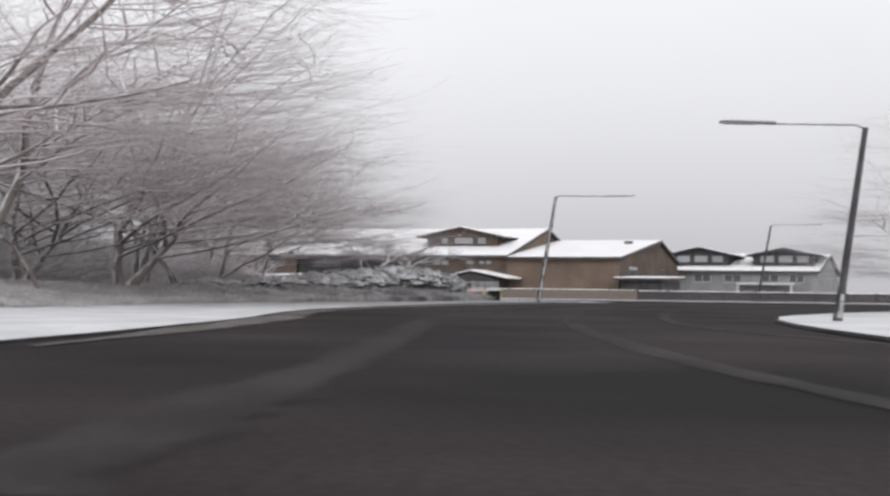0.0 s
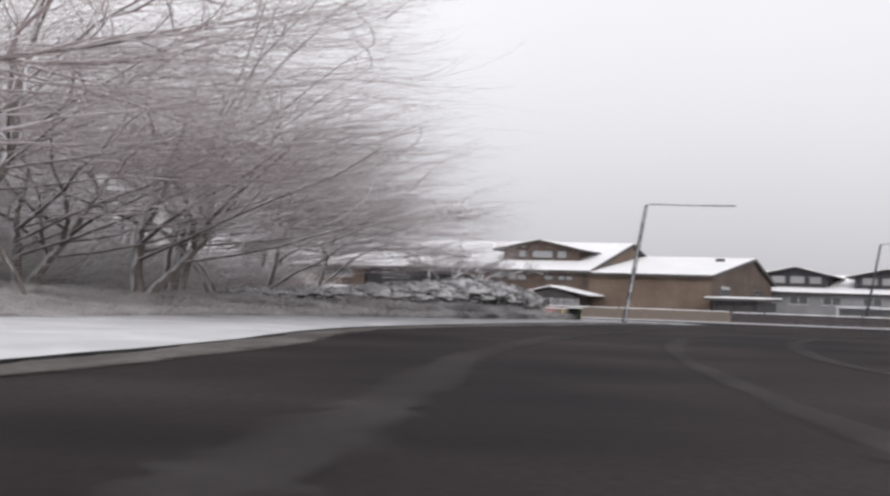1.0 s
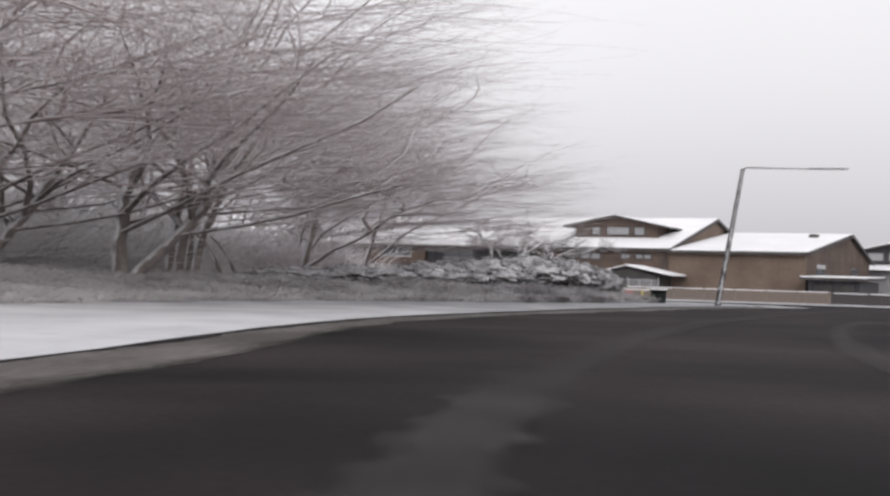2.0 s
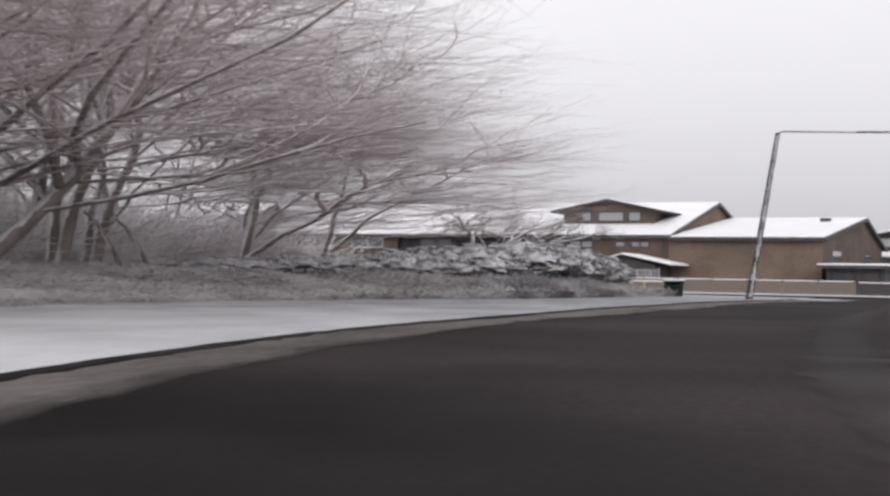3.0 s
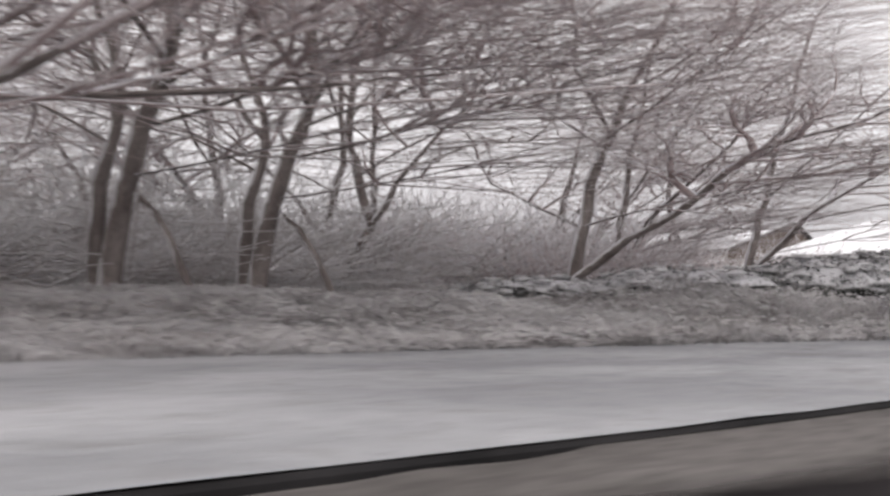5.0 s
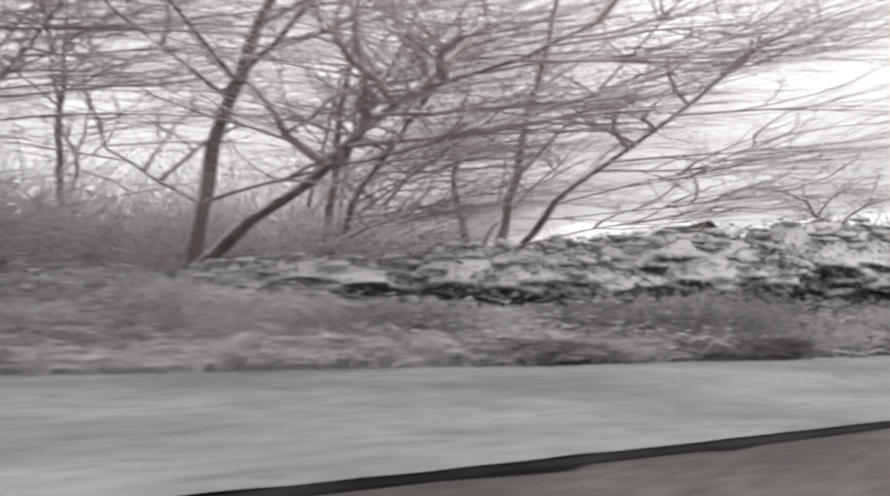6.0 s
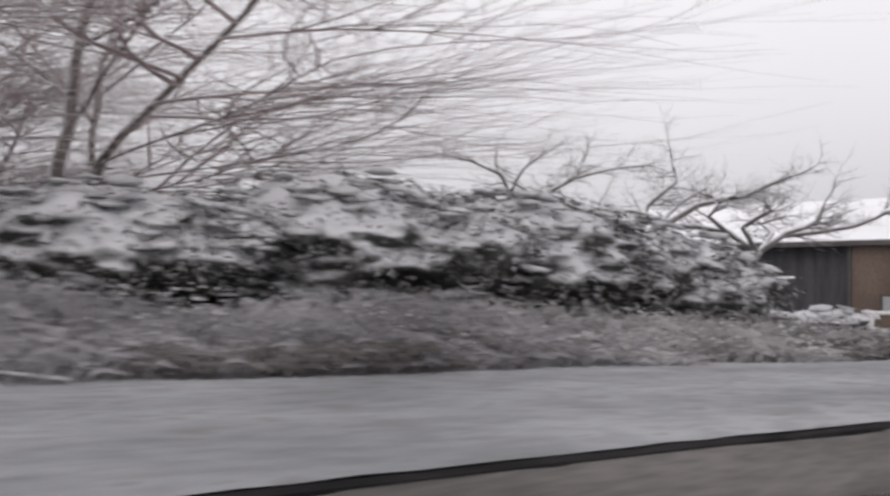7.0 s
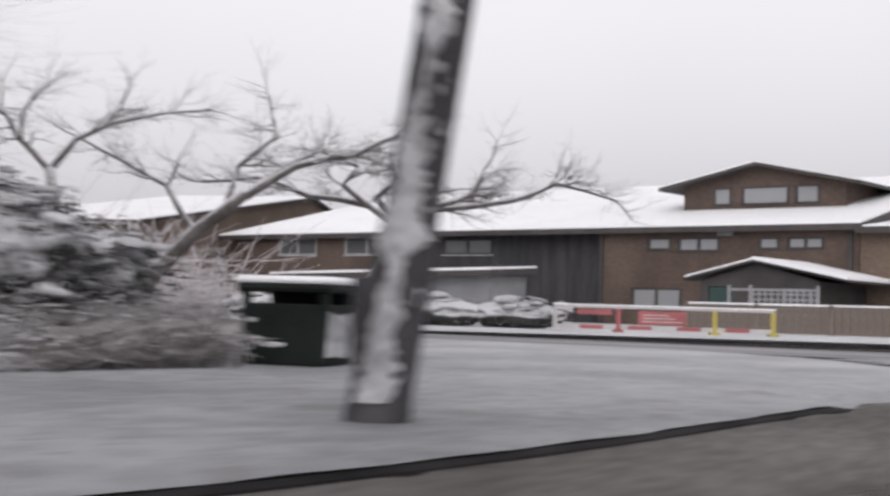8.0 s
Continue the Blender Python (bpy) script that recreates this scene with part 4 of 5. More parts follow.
# ---- frosted undergrowth ----
def undergrowth(name, seed, count, y0, y1, d0, d1, hgt, label, material=GRASS, bare=-0.25, upright=False):
    r = random.Random(seed)
    verts, faces = [], []
    while count > 0:
        y = r.uniform(y0, y1)
        d = d0 + (d1 - d0) * r.random() ** 1.3
        x = bank_edge(y) - d
        if noise.noise((x * 0.5, y * 0.45, 8)) < bare + 0.2 * r.random():
            count -= 0.2
            continue
        z = 0.09 + bank_height(x, y)
        clump = max(0.3, 0.8 + 0.9 * noise.noise((x * 0.35, y * 0.3, 2)))
        for _ in range(3):
            a = r.uniform(0, 2 * math.pi)
            reach, up = r.uniform(0.2, 0.65), hgt * clump * r.uniform(0.4, 1.1)
            if upright:
                up *= 0.35 + 0.65 * smooth_step((y - 88) / 16)
                up *= 0.55 + 0.45 * smooth_step(d / 2.0)
            wdt = r.uniform(0.012, 0.032)
            px, py = x + r.uniform(-0.4, 0.4), y + r.uniform(-0.4, 0.4)
            ca, sa = math.cos(a), math.sin(a)
            b = len(verts)
            verts += [(px - sa * wdt, py + ca * wdt, z - 0.03), (px + sa * wdt, py - ca * wdt, z - 0.03),
                      (px + ca * reach * 0.5, py + sa * reach * 0.5, z + up + wdt), (px + ca * reach * 0.5, py + sa * reach * 0.5, z + up - wdt),
                      (px + ca * reach, py + sa * reach, z + up * r.uniform(0.55, 1.1))]
            faces += [(b, b + 1, b + 3, b + 2), (b + 2, b + 3, b + 4)]
        count -= 1
    return tagged(raw(name, verts, faces, material), label, "undergrowth", kind="stuff")


undergrowth("undergrowth", 5, 8000, 50, 98, 0.0, 12, 0.32, "frosted dead grass and brambles on the bank")
undergrowth("undergrowth", 6, 7400, 101, 128, 0.0, 9, 0.30, "greyish frosted grass and low brambles beside the pavement", SCRUB)
undergrowth("undergrowth", 16, 3600, 88, 104, 0.0, 9, 0.30, "pale frosted grass and low brambles beside the pavement", PALESCRUB)
undergrowth("low_scrub", 9, 3900, 100, 118.5, 0.0, 6, 0.80, "grey frosted scrub of thin twigs beside the pavement", SCRUB, -0.5, True)
undergrowth("low_scrub", 29, 3500, 84, 103, 0.0, 6, 0.80, "pale frosted scrub of thin twigs below the trees", PALESCRUB, -0.5, True)
undergrowth("low_scrub", 19, 2600, 116.5, 127.2, 0.0, 6, 0.80, "pale frosted scrub of thin twigs beside the bin", PALESCRUB, -0.5, True)
undergrowth("brambles", 8, 7800, 101, 128, -0.15, 3.6, 0.40, "dark frosted brambles in clumps along the bank", BRAMBLE, 0.12)
undergrowth("undergrowth", 7, 5000, 30, 100, 2, 34, 0.36, "frosted dead grass under the trees")


def thicket(name, seed, count, xs, tall, material, label, ys=(40, 175)):
    """A band of thin upright saplings and brush behind the bank."""
    r = random.Random(seed)
    lines = []
    for _ in range(count):
        x, y = r.uniform(*xs), r.uniform(*ys)
        if y > 126 and x > -30:
            continue
        z = (0.05 + bank_height(x, y)) if y < 140 else 0.0
        h = r.uniform(*tall) * (0.75 + 0.5 * noise.noise((x * 0.12, y * 0.12, 3)))
        p, d = Vector((x, y, z - 0.1)), Vector((r.gauss(0, 1.1), r.gauss(0, 1.1), 1)).normalized()
        q = p + d * h * 0.55
        e = q + (d + Vector((r.gauss(0, 0.5), r.gauss(0, 0.5), 0))).normalized() * h * 0.5
        lines.append([(p, 0.036), (q, 0.026), (e, 0.012)])
        for f in (0.3, 0.6, 0.95):
            o = p.lerp(q, f)
            lines.append([(o, 0.024), (o + Vector((r.gauss(0, 2.2), r.gauss(0, 2.2), r.uniform(-0.1, 0.8))), 0.012)])
    v, f = tubes(lines, 3)
    return tagged(raw(name, v, f, material, smooth=True), label, "thicket", kind="stuff")


thicket("thicket", 77, 7000, (-95, -36), (3.0, 11.0), HAZETWIG, "thicket of thin bare saplings behind the trees, coloured pale for haze")
thicket("brush", 78, 13500, (-48, -23.5), (3.0, 9.0), HAZETWIG, "frosted brush between the trunks on the bank, coloured pale for haze")


thicket("far_brush", 79, 3600, (-66, -30.5), (5.0, 10.0), TWIG, "grey bare brush in front of the far houses", (124, 178))


thicket("saplings", 80, 2300, (-38, -20.5), (3.5, 7.5), TWIG, "thin bare saplings behind the bushes", (111, 125.5))


def scrub_flecks():
    """Flecks of snow caught in the scrub along the pavement."""
    r = random.Random(31)
    verts, faces = [], []
    for _ in range(4400):
        y = r.uniform(86, 127)
        d = 0.1 + 5.0 * r.random() ** 1.4
        x = bank_edge(y) - d
        if noise.noise((x * 0.6, y * 0.5, 13)) < -0.1:
            continue
        z = 0.12 + bank_height(x, y) + r.uniform(0.1, 0.75) * (0.4 + 0.6 * smooth_step((y - 88) / 16)) * (0.5 + 0.5 * smooth_step(d / 2))
        a, wide = r.uniform(0, math.tau), r.uniform(0.015, 0.065)
        b = len(verts)
        verts.append((x, y, z + wide * 0.3))
        for k in range(5):
            u = a + k * math.tau / 5
            q = wide * r.uniform(0.6, 1.3)
            verts.append((x + math.cos(u) * q, y + math.sin(u) * q, z - r.uniform(0, 0.02)))
        faces += [(b, b + 1 + k, b + 1 + (k + 1) % 5) for k in range(5)]
        faces.append((b + 5, b + 4, b + 3, b + 2, b + 1))
    return tagged(raw("snow_flecks", verts, faces, PADSNOW, smooth=True), "flecks of snow caught in the scrub", "snow", kind="stuff")


def fallen_branch():
    """A thin branch lying out of the scrub onto the pavement's edge, with snow along its back."""
    ob = empty("fallen_branch", pose(-1.3, 108.2, 0.115), "thin fallen branch with snow along it, lying out of the scrub", "branch")
    spine = [Vector(p) for p in ((0.12, 0.12, 0.0), (-0.25, -0.35, 0.07), (-0.65, -0.75, 0.15), (-1.0, -0.9, 0.22), (-1.4, -0.95, 0.29))]
    size = (0.022, 0.020, 0.017, 0.013, 0.008)
    side = [(Vector((-0.65, -0.75, 0.15)), 0.011), (Vector((-0.8, -1.05, 0.16)), 0.008), (Vector((-1.1, -1.3, 0.24)), 0.005)]
    raw("stem", *tubes([list(zip(spine, size)), side], 5), FROSTBARK, ob, smooth=True)
    lift = Vector((0, 0, 0.014))
    raw("snow", *tubes([[(p + lift, r * 0.95) for p, r in zip(spine, size)]], 5), PADSNOW, ob, "snow along the branch", smooth=True)


scrub_flecks()
fallen_branch()


def fallen_branch(m, seed, length, label):
    r = random.Random(seed)
    ob = empty("fallen_branch", m, label, "branch")
    p, line = Vector((0, 0, 0.05)), []
    for k in range(7):
        line.append((p.copy(), 0.028 * (1 - 0.1 * k)))
        p = p + Vector((length / 6, r.uniform(-0.12, 0.12), r.uniform(-0.03, 0.05)))
    raw("stick", *tubes([line], 6), FROSTBARK, ob, smooth=True)
    for k in (2, 4):
        q = line[k][0]
        side = [(q, 0.016), (q + Vector((0.35, 0.25 * (-1) ** k, 0.22)), 0.010), (q + Vector((0.6, 0.3 * (-1) ** k, 0.42)), 0.005)]
        raw("side_twig", *tubes([side], 5), FROSTBARK, ob, smooth=True)
    return ob


fallen_branch(pose(-1.5, 109.1, 0.12, 0, -5.5, -98), 3, 2.8, "pale fallen branch lying at the edge of the scrub")


# ---- street lamps ----
def street_lamp(m, height, arm, direction, label, dark_foot=1.1, r0=0.205, r1=0.165, lean=0.0, snowy=True):
    ob = empty("street_lamp", m, label, "street lamp", "street lamps")
    bm = bmesh.new()
    prof = [(r0 * 1.06, -0.05), (r0 * 1.05, 0.06), (r0, 0.10), (r0, dark_foot - 0.06), (r0 * 0.98, dark_foot), (r1 * 1.1, dark_foot + 0.16), (r1, height * 0.5), (r1 * 0.8, height)]
    rings = []
    for rad, z in prof:
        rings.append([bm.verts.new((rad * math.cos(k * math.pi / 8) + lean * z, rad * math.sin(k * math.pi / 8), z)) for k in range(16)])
    for a, b in zip(rings, rings[1:]):
        for k in range(16):
            bm.faces.new((a[k], a[(k + 1) % 16], b[(k + 1) % 16], b[k]))
    bm.faces.new(rings[-1])
    part("column", bm, DARKPAINT, ob, "dark tapering steel column", smooth=True)
    # snow blown against one side
    top_z = height - 0.1 if snowy else 0.9
    r = random.Random(int(height * 10))
    bm = bmesh.new()
    zs = np.arange(0.12, top_z, 0.035)
    prev = None
    for z in zs:
        base = np.interp(z, [p[1] for p in prof[2:]], [p[0] for p in prof[2:]])
        w0 = 36 + 26 * noise.noise((0, z * 2.2, 1)) + 16 * noise.noise((5, z * 9, 1)) + r.uniform(-12, 12)
        w1 = 30 + 34 * noise.noise((3, z * 1.7, 4)) + 16 * noise.noise((9, z * 8, 3)) + r.uniform(-12, 12)
        bare = smooth_step((noise.noise((7, z * 1.6, 2)) - 0.1) / 0.3)
        w0, w1 = max(3, w0 * (1 - 0.75 * bare)), max(3, w1 * (1 - 0.6 * bare))
        ledge = math.exp(-((z - dark_foot - 0.06) / 0.09) ** 2)
        w0, w1 = w0 + (75 - w0) * 0.6 * ledge, w1 + (75 - w1) * 0.8 * ledge
        row = []
        for k in range(9):
            s = k / 8
            ang = radians(280 - w0 + s * (w0 + w1))
            lift = 0.018 * math.sin(math.pi * s) ** 0.5 + 0.004 * (0 < k < 8) - 0.004 * (k in (0, 8))
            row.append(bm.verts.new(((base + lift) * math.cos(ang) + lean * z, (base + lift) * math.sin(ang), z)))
        if prev:
            for k in range(8):
                bm.faces.new((prev[k], prev[k + 1], row[k + 1], row[k]))
        prev = row
    bmesh.ops.delete(bm, geom=[v for v in bm.verts if not v.link_faces], context="VERTS")
    # loose flecks beside the strip
    for _ in range(int(top_z * 26)):
        z, ang = r.uniform(0.15, top_z - 0.1), radians(280 + r.choice((-1, 1)) * abs(r.gauss(20, 34)))
        base = np.interp(z, [p[1] for p in prof[2:]], [p[0] for p in prof[2:]])
        wide, tall = r.uniform(0.03, 0.16), r.uniform(0.012, 0.05)
        tip = bm.verts.new(((base + 0.014) * math.cos(ang) + lean * z, (base + 0.014) * math.sin(ang), z))
        rim = []
        for k in range(7):
            u = k * math.tau / 7
            a2, z2 = ang + wide * math.cos(u) * r.uniform(0.6, 1.3), z + tall * math.sin(u) * r.uniform(0.6, 1.4)
            rim.append(bm.verts.new(((base + 0.001) * math.cos(a2) + lean * z2, (base + 0.001) * math.sin(a2), z2)))
        for k in range(7):
            bm.faces.new((tip, rim[k], rim[(k + 1) % 7]))
    part("clinging_snow", bm, PLASTERED, ob, "wind-blown snow stuck to the column", smooth=True)
    dx, dy = direction
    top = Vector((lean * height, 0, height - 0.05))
    k = arm / 7.2
    line = [(top, 0.055 * k), (top + Vector((dx * 0.3, dy * 0.3, 0.14)), 0.048 * k), (top + Vector((dx * arm * 0.6, dy * arm * 0.6, 0.2)), 0.042 * k), (top + Vector((dx * arm * 0.8, dy * arm * 0.8, 0.24)), 0.04 * k)]
    raw("arm", *tubes([line], 8), STEEL, ob, "thin galvanised bracket arm", smooth=True)
    bm = bmesh.new()
    box(bm, -arm * 0.20, arm * 0.20, -0.2, 0.2, -0.035, 0.04, 0.03)
    for v in bm.verts:
        if v.co.x > 0:
            v.co.y *= 1 - 0.25 * v.co.x / (arm * 0.2)
    head = part("lantern", bm, STEEL, ob, "flat grey lantern", smooth=True)
    head.matrix_local = Matrix.Translation(top + Vector((dx * arm * 0.82, dy * arm * 0.82, 0.26))) @ pose(0, 0, 0, 0, -2, math.degrees(math.atan2(dy, dx)))
    bm = bmesh.new()
    box(bm, -arm * 0.05, arm * 0.18, -0.15, 0.15, -0.06, -0.03, 0.012)
    part("lens", bm, LENS, head, "clear plastic lamp lens", smooth=True)
    bm = bmesh.new()
    box(bm, -arm * 0.19, arm * 0.17, -0.16, 0.16, 0.038, 0.06, 0.01)
    part("snow_cap", bm, PADSNOW, head, "thin snow on the lantern", smooth=True)
    bm = bmesh.new()
    box(bm, -0.09, 0.09, -r0 - 0.012, -r0 + 0.03, 0.35, dark_foot - 0.2, 0.008)
    part("access_door", bm, DARKPAINT, ob, "dark access door at the foot")
    return ob


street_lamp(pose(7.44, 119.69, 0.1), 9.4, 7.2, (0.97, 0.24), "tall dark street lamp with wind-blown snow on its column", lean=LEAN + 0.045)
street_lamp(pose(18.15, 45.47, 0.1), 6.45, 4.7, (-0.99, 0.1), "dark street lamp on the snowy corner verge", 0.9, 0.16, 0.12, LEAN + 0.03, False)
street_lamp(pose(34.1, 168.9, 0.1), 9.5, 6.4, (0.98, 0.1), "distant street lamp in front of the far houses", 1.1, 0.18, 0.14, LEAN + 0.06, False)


# ---- litter bin ----
def litter_bin(m):
    ob = empty("litter_bin", m, "dark green litter bin capped with snow beside the verge", "bin")
    bm = bmesh.new()
    box(bm, -0.5, 0.5, -0.42, 0.42, 0.0, 0.72, 0.03)
    for v in bm.verts:
        v.co.x *= 0.92 + 0.08 * v.co.z / 0.72
    part("body", bm, BINGREEN, ob, "dark green bin body")
    for sx in (-1, 1):
        for sy in (-1, 1):
            bm = bmesh.new()
            box(bm, sx * 0.46 - 0.04, sx * 0.46 + 0.04, sy * 0.38 - 0.04, sy * 0.38 + 0.04, 0.70, 0.86)
            part("corner_post", bm, BINGREEN, ob)
    bm = bmesh.new()
    box(bm, -0.41, 0.41, 0.32, 0.40, 0.70, 0.87, 0.01)
    part("back_panel", bm, BINGREEN, ob, "dark back panel under the lid")
    bm = bmesh.new()
    box(bm, -0.56, 0.56, -0.48, 0.48, 0.85, 0.96, 0.05)
    part("lid", bm, BINGREEN, ob, "dark domed lid")
    bm = bmesh.new()
    box(bm, -0.58, 0.58, -0.49, 0.49, 0.955, 1.04, 0.04)
    for v in bm.verts:
        v.co.z += 0.035 * (1 - (v.co.x / 0.58) ** 2) * (v.co.z > 1.0) + 0.012 * noise.noise(v.co * 4)
    part("snow_cap", bm, ROOFSNOW, ob, "rounded cap of snow", smooth=True)
    bm = bmesh.new()
    box(bm, 0.475, 0.515, -0.36, 0.36, 0.10, 0.62, 0.015)
    bmesh.ops.subdivide_edges(bm, edges=bm.edges[:], cuts=2, use_grid_fill=True)
    for v in bm.verts:
        v.co.y += 0.06 * noise.noise((v.co.z * 5, v.co.y * 3, 2))
        v.co.z += 0.05 * noise.noise((v.co.y * 5, v.co.z * 3, 7))
    part("blown_snow", bm, PLASTERED, ob, "snow plastered on one side", smooth=True)
    for x, z, s in ((-0.32, 0.30, 0.12), (-0.12, 0.24, 0.16), (-0.38, 0.52, 0.06)):
        bm = bmesh.new()
        made = bmesh.ops.create_icosphere(bm, subdivisions=1, radius=1)["verts"]
        for v in made:
            v.co = Vector((x + v.co.x * s, -0.425 + v.co.y * 0.015, z + v.co.z * 0.035))
        part("stuck_snow", bm, PADSNOW, ob, "snow stuck to the front")
    return ob


litter_bin(pose(3.2, 125.9, 0.1, 0, 0, 9) @ Matrix.Diagonal((1.06, 1.12, 1.0, 1)))


# ---- houses ----
TURN = -16.0


def window(parent, x0, x1, z0, z1, y, bars=1, frame_mat=WHITE, pane_mat=None):
    """A window in an opening of a wall whose face is at y."""
    ob = new("window")
    ob.parent = parent
    t = 0.12
    bm = bmesh.new()
    box(bm, x0, x1, y + 0.02, y + 0.12, z0, z0 + t)
    box(bm, x0, x1, y + 0.02, y + 0.12, z1 - t, z1)
    for k in range(bars + 1):
        xx = x0 + (x1 - x0 - 0.22) * k / bars
        box(bm, xx, xx + 0.22, y + 0.02, y + 0.12, z0 + t, z1 - t)
    mesh = bpy.data.meshes.new("window")
    bm.to_mesh(mesh)
    bm.free()
    mesh.materials.append(frame_mat)
    ob2 = new("frame", mesh)
    ob2.parent = ob
    bm = bmesh.new()
    box(bm, x0 + 0.02, x1 - 0.02, y + 0.06, y + 0.075, z0 + 0.02, z1 - 0.02)
    part("pane", bm, pane_mat or GLASS, ob)
    bm = bmesh.new()
    box(bm, x0 - 0.06, x1 + 0.06, y - 0.07, y + 0.10, z0 - 0.06, z0 - 0.005)
    if frame_mat is TRIM:
        part("sill", bm, TRIM, ob)
    else:
        part("sill", bm, PADSNOW, ob, "sill with a line of snow")
    return ob


def gable_roof(parent, x0, x1, ridge_y, back_y, eave_z, ridge_z, front_y=-0.7, over=0.5, tile=TILE):
    """A two-slope roof with its ridge along x, a sheet of snow on each slope, fascias and bargeboards."""
    k = (ridge_z - eave_z) / ridge_y
    fz = eave_z + front_y * k
    kb = (ridge_z - eave_z) / (back_y - ridge_y)
    bz = eave_z - 0.7 * kb
    a, b = x0 - over, x1 + over
    bm = bmesh.new()
    slab(bm, [(a, front_y, fz), (b, front_y, fz), (b, ridge_y, ridge_z), (a, ridge_y, ridge_z)], 0.22)
    slab(bm, [(a, ridge_y, ridge_z), (b, ridge_y, ridge_z), (b, back_y + 0.7, bz), (a, back_y + 0.7, bz)], 0.22)
    roof = part("roof", bm, tile, parent, "tiled roof under snow")
    bm = bmesh.new()
    slab(bm, [(a + 0.1, front_y - 0.04, fz + 0.11), (b - 0.1, front_y - 0.04, fz + 0.11), (b - 0.1, ridge_y, ridge_z + 0.13), (a + 0.1, ridge_y, ridge_z + 0.13)], 0.10)
    slab(bm, [(a + 0.1, ridge_y, ridge_z + 0.13), (b - 0.1, ridge_y, ridge_z + 0.13), (b - 0.1, back_y + 0.7, bz + 0.11), (a + 0.1, back_y + 0.7, bz + 0.11)], 0.10)
    part("roof_snow", bm, ROOFSNOW, roof, "even sheet of fresh snow")
    bm = bmesh.new()
    box(bm, a, b, front_y - 0.06, front_y, fz - 0.34, fz - 0.02)
    for xx in (a, b):
        sx = -0.05 if xx == a else 0.05
        for p, q, r, s in ((front_y, fz, ridge_y, ridge_z), (ridge_y, ridge_z, back_y + 0.7, bz)):
            prism(bm, [(p, q - 0.40), (p, q), (r, s), (r, s - 0.40)], "x", min(xx, xx + sx), max(xx, xx + sx))
    part("fascia", bm, TRIM, roof, "dark fascia and bargeboards")
    return roof


def dormer(parent, cx, half, face_y, base_z, tip_z, apex_z, back_y, panes, wall_mat):
    """A wide low-pitched dormer with its gable to the front."""
    ob = new("dormer")
    ob.parent = parent
    inner = half * 0.80
    top = tip_z + (apex_z - tip_z) * (1 - inner / half)
    bm = bmesh.new()
    holed_wall(bm, cx - inner, cx + inner, face_y, face_y + 0.3, base_z - 0.4, tip_z + 0.02, [(cx + a, cx + b, base_z + 0.28, tip_z - 0.02) for a, b in panes])
    prism(bm, [(cx - inner, tip_z + 0.02), (cx + inner, tip_z + 0.02), (cx + inner, top - 0.02), (cx, apex_z - 0.05), (cx - inner, top - 0.02)], "y", face_y, face_y + 0.3)
    mesh = bpy.data.meshes.new("dormer")
    bm.to_mesh(mesh)
    bm.free()
    mesh.materials.append(wall_mat)
    face = new("dormer_wall", mesh)
    face.parent = ob
    for s in (-1, 1):
        bm = bmesh.new()
        box(bm, min(cx + s * inner, cx + s * (inner - 0.25)), max(cx + s * inner, cx + s * (inner - 0.25)), face_y + 0.3, back_y, base_z - 0.4, top - 0.1)
        part("cheek", bm, wall_mat, ob)
    bm = bmesh.new()
    for s in (-1, 1):
        slab(bm, [(cx, face_y - 1.0, apex_z), (cx, back_y, apex_z), (cx + s * half, back_y, tip_z), (cx + s * half, face_y - 1.0, tip_z)], 0.2)
    part("dormer_roof", bm, TRIM, ob, "dark low-pitched dormer roof")
    bm = bmesh.new()
    for s in (-1, 1):
        slab(bm, [(cx, face_y - 0.95, apex_z + 0.1), (cx, back_y, apex_z + 0.1), (cx + s * half, back_y, tip_z + 0.1), (cx + s * half, face_y - 0.95, tip_z + 0.1)], 0.09)
    part("dormer_snow", bm, ROOFSNOW, ob, "snow on the dormer")
    for a, b in panes:
        window(parent, cx + a, cx + b, base_z + 0.28, tip_z - 0.02, face_y, 1, TRIM, CURTAIN)
    return ob


# terrace: the long house with the dormer
house = empty("terrace_house", pose(2.1, 187.8, 0.1, 0, 0, TURN), "long brown brick terrace house with snow-covered roof and dormer", "house", "houses beyond the fence")
UP = [(-46.6, -42.4, 4.4, 5.7), (-39.5, -35.0, 4.4, 5.7), (-13.5, -11.8, 4.6, 5.35), (-11.4, -8.5, 4.5, 5.35), (-6.1, -4.7, 4.6, 5.3), (-4.3, -2.0, 4.6, 5.3)]
DOWN = [(-14.6, -11.0, 1.0, 2.3)]
DARK0, DARK1 = -33.0, -17.0
bm = bmesh.new()
holed_wall(bm, -52.4, DARK0, 0, 0.35, -0.1, 5.95, [h for h in UP if h[1] < DARK0])
part("wall", bm, BRICK, house, "brown brick front wall")
bm = bmesh.new()
holed_wall(bm, DARK1, 0, 0, 0.35, -0.1, 5.95, [h for h in UP + DOWN if h[0] > DARK1])
part("wall", bm, BRICK, house, "brown brick front wall")
bm = bmesh.new()
holed_wall(bm, DARK0, DARK1, 0.6, 0.95, -0.1, 5.95, [(-30.5, -26.0, 4.4, 5.5)])
part("wall", bm, DARKCLAD, house, "dark recessed front between brick parts")
for xx in (-52.4, -0.35):
    bm = bmesh.new()
    prism(bm, [(0.35, -0.1), (39.2, -0.1), (39.2, 5.95), (19.8, 10.4), (0.35, 5.95)], "x", xx, xx + 0.35)
    part("wall", bm, BRICK2, house, "tan brick end wall")
bm = bmesh.new()
box(bm, -52.05, -0.35, 38.9, 39.2, -0.1, 5.95)
part("wall", bm, BRICK2, house, "tan brick back wall")
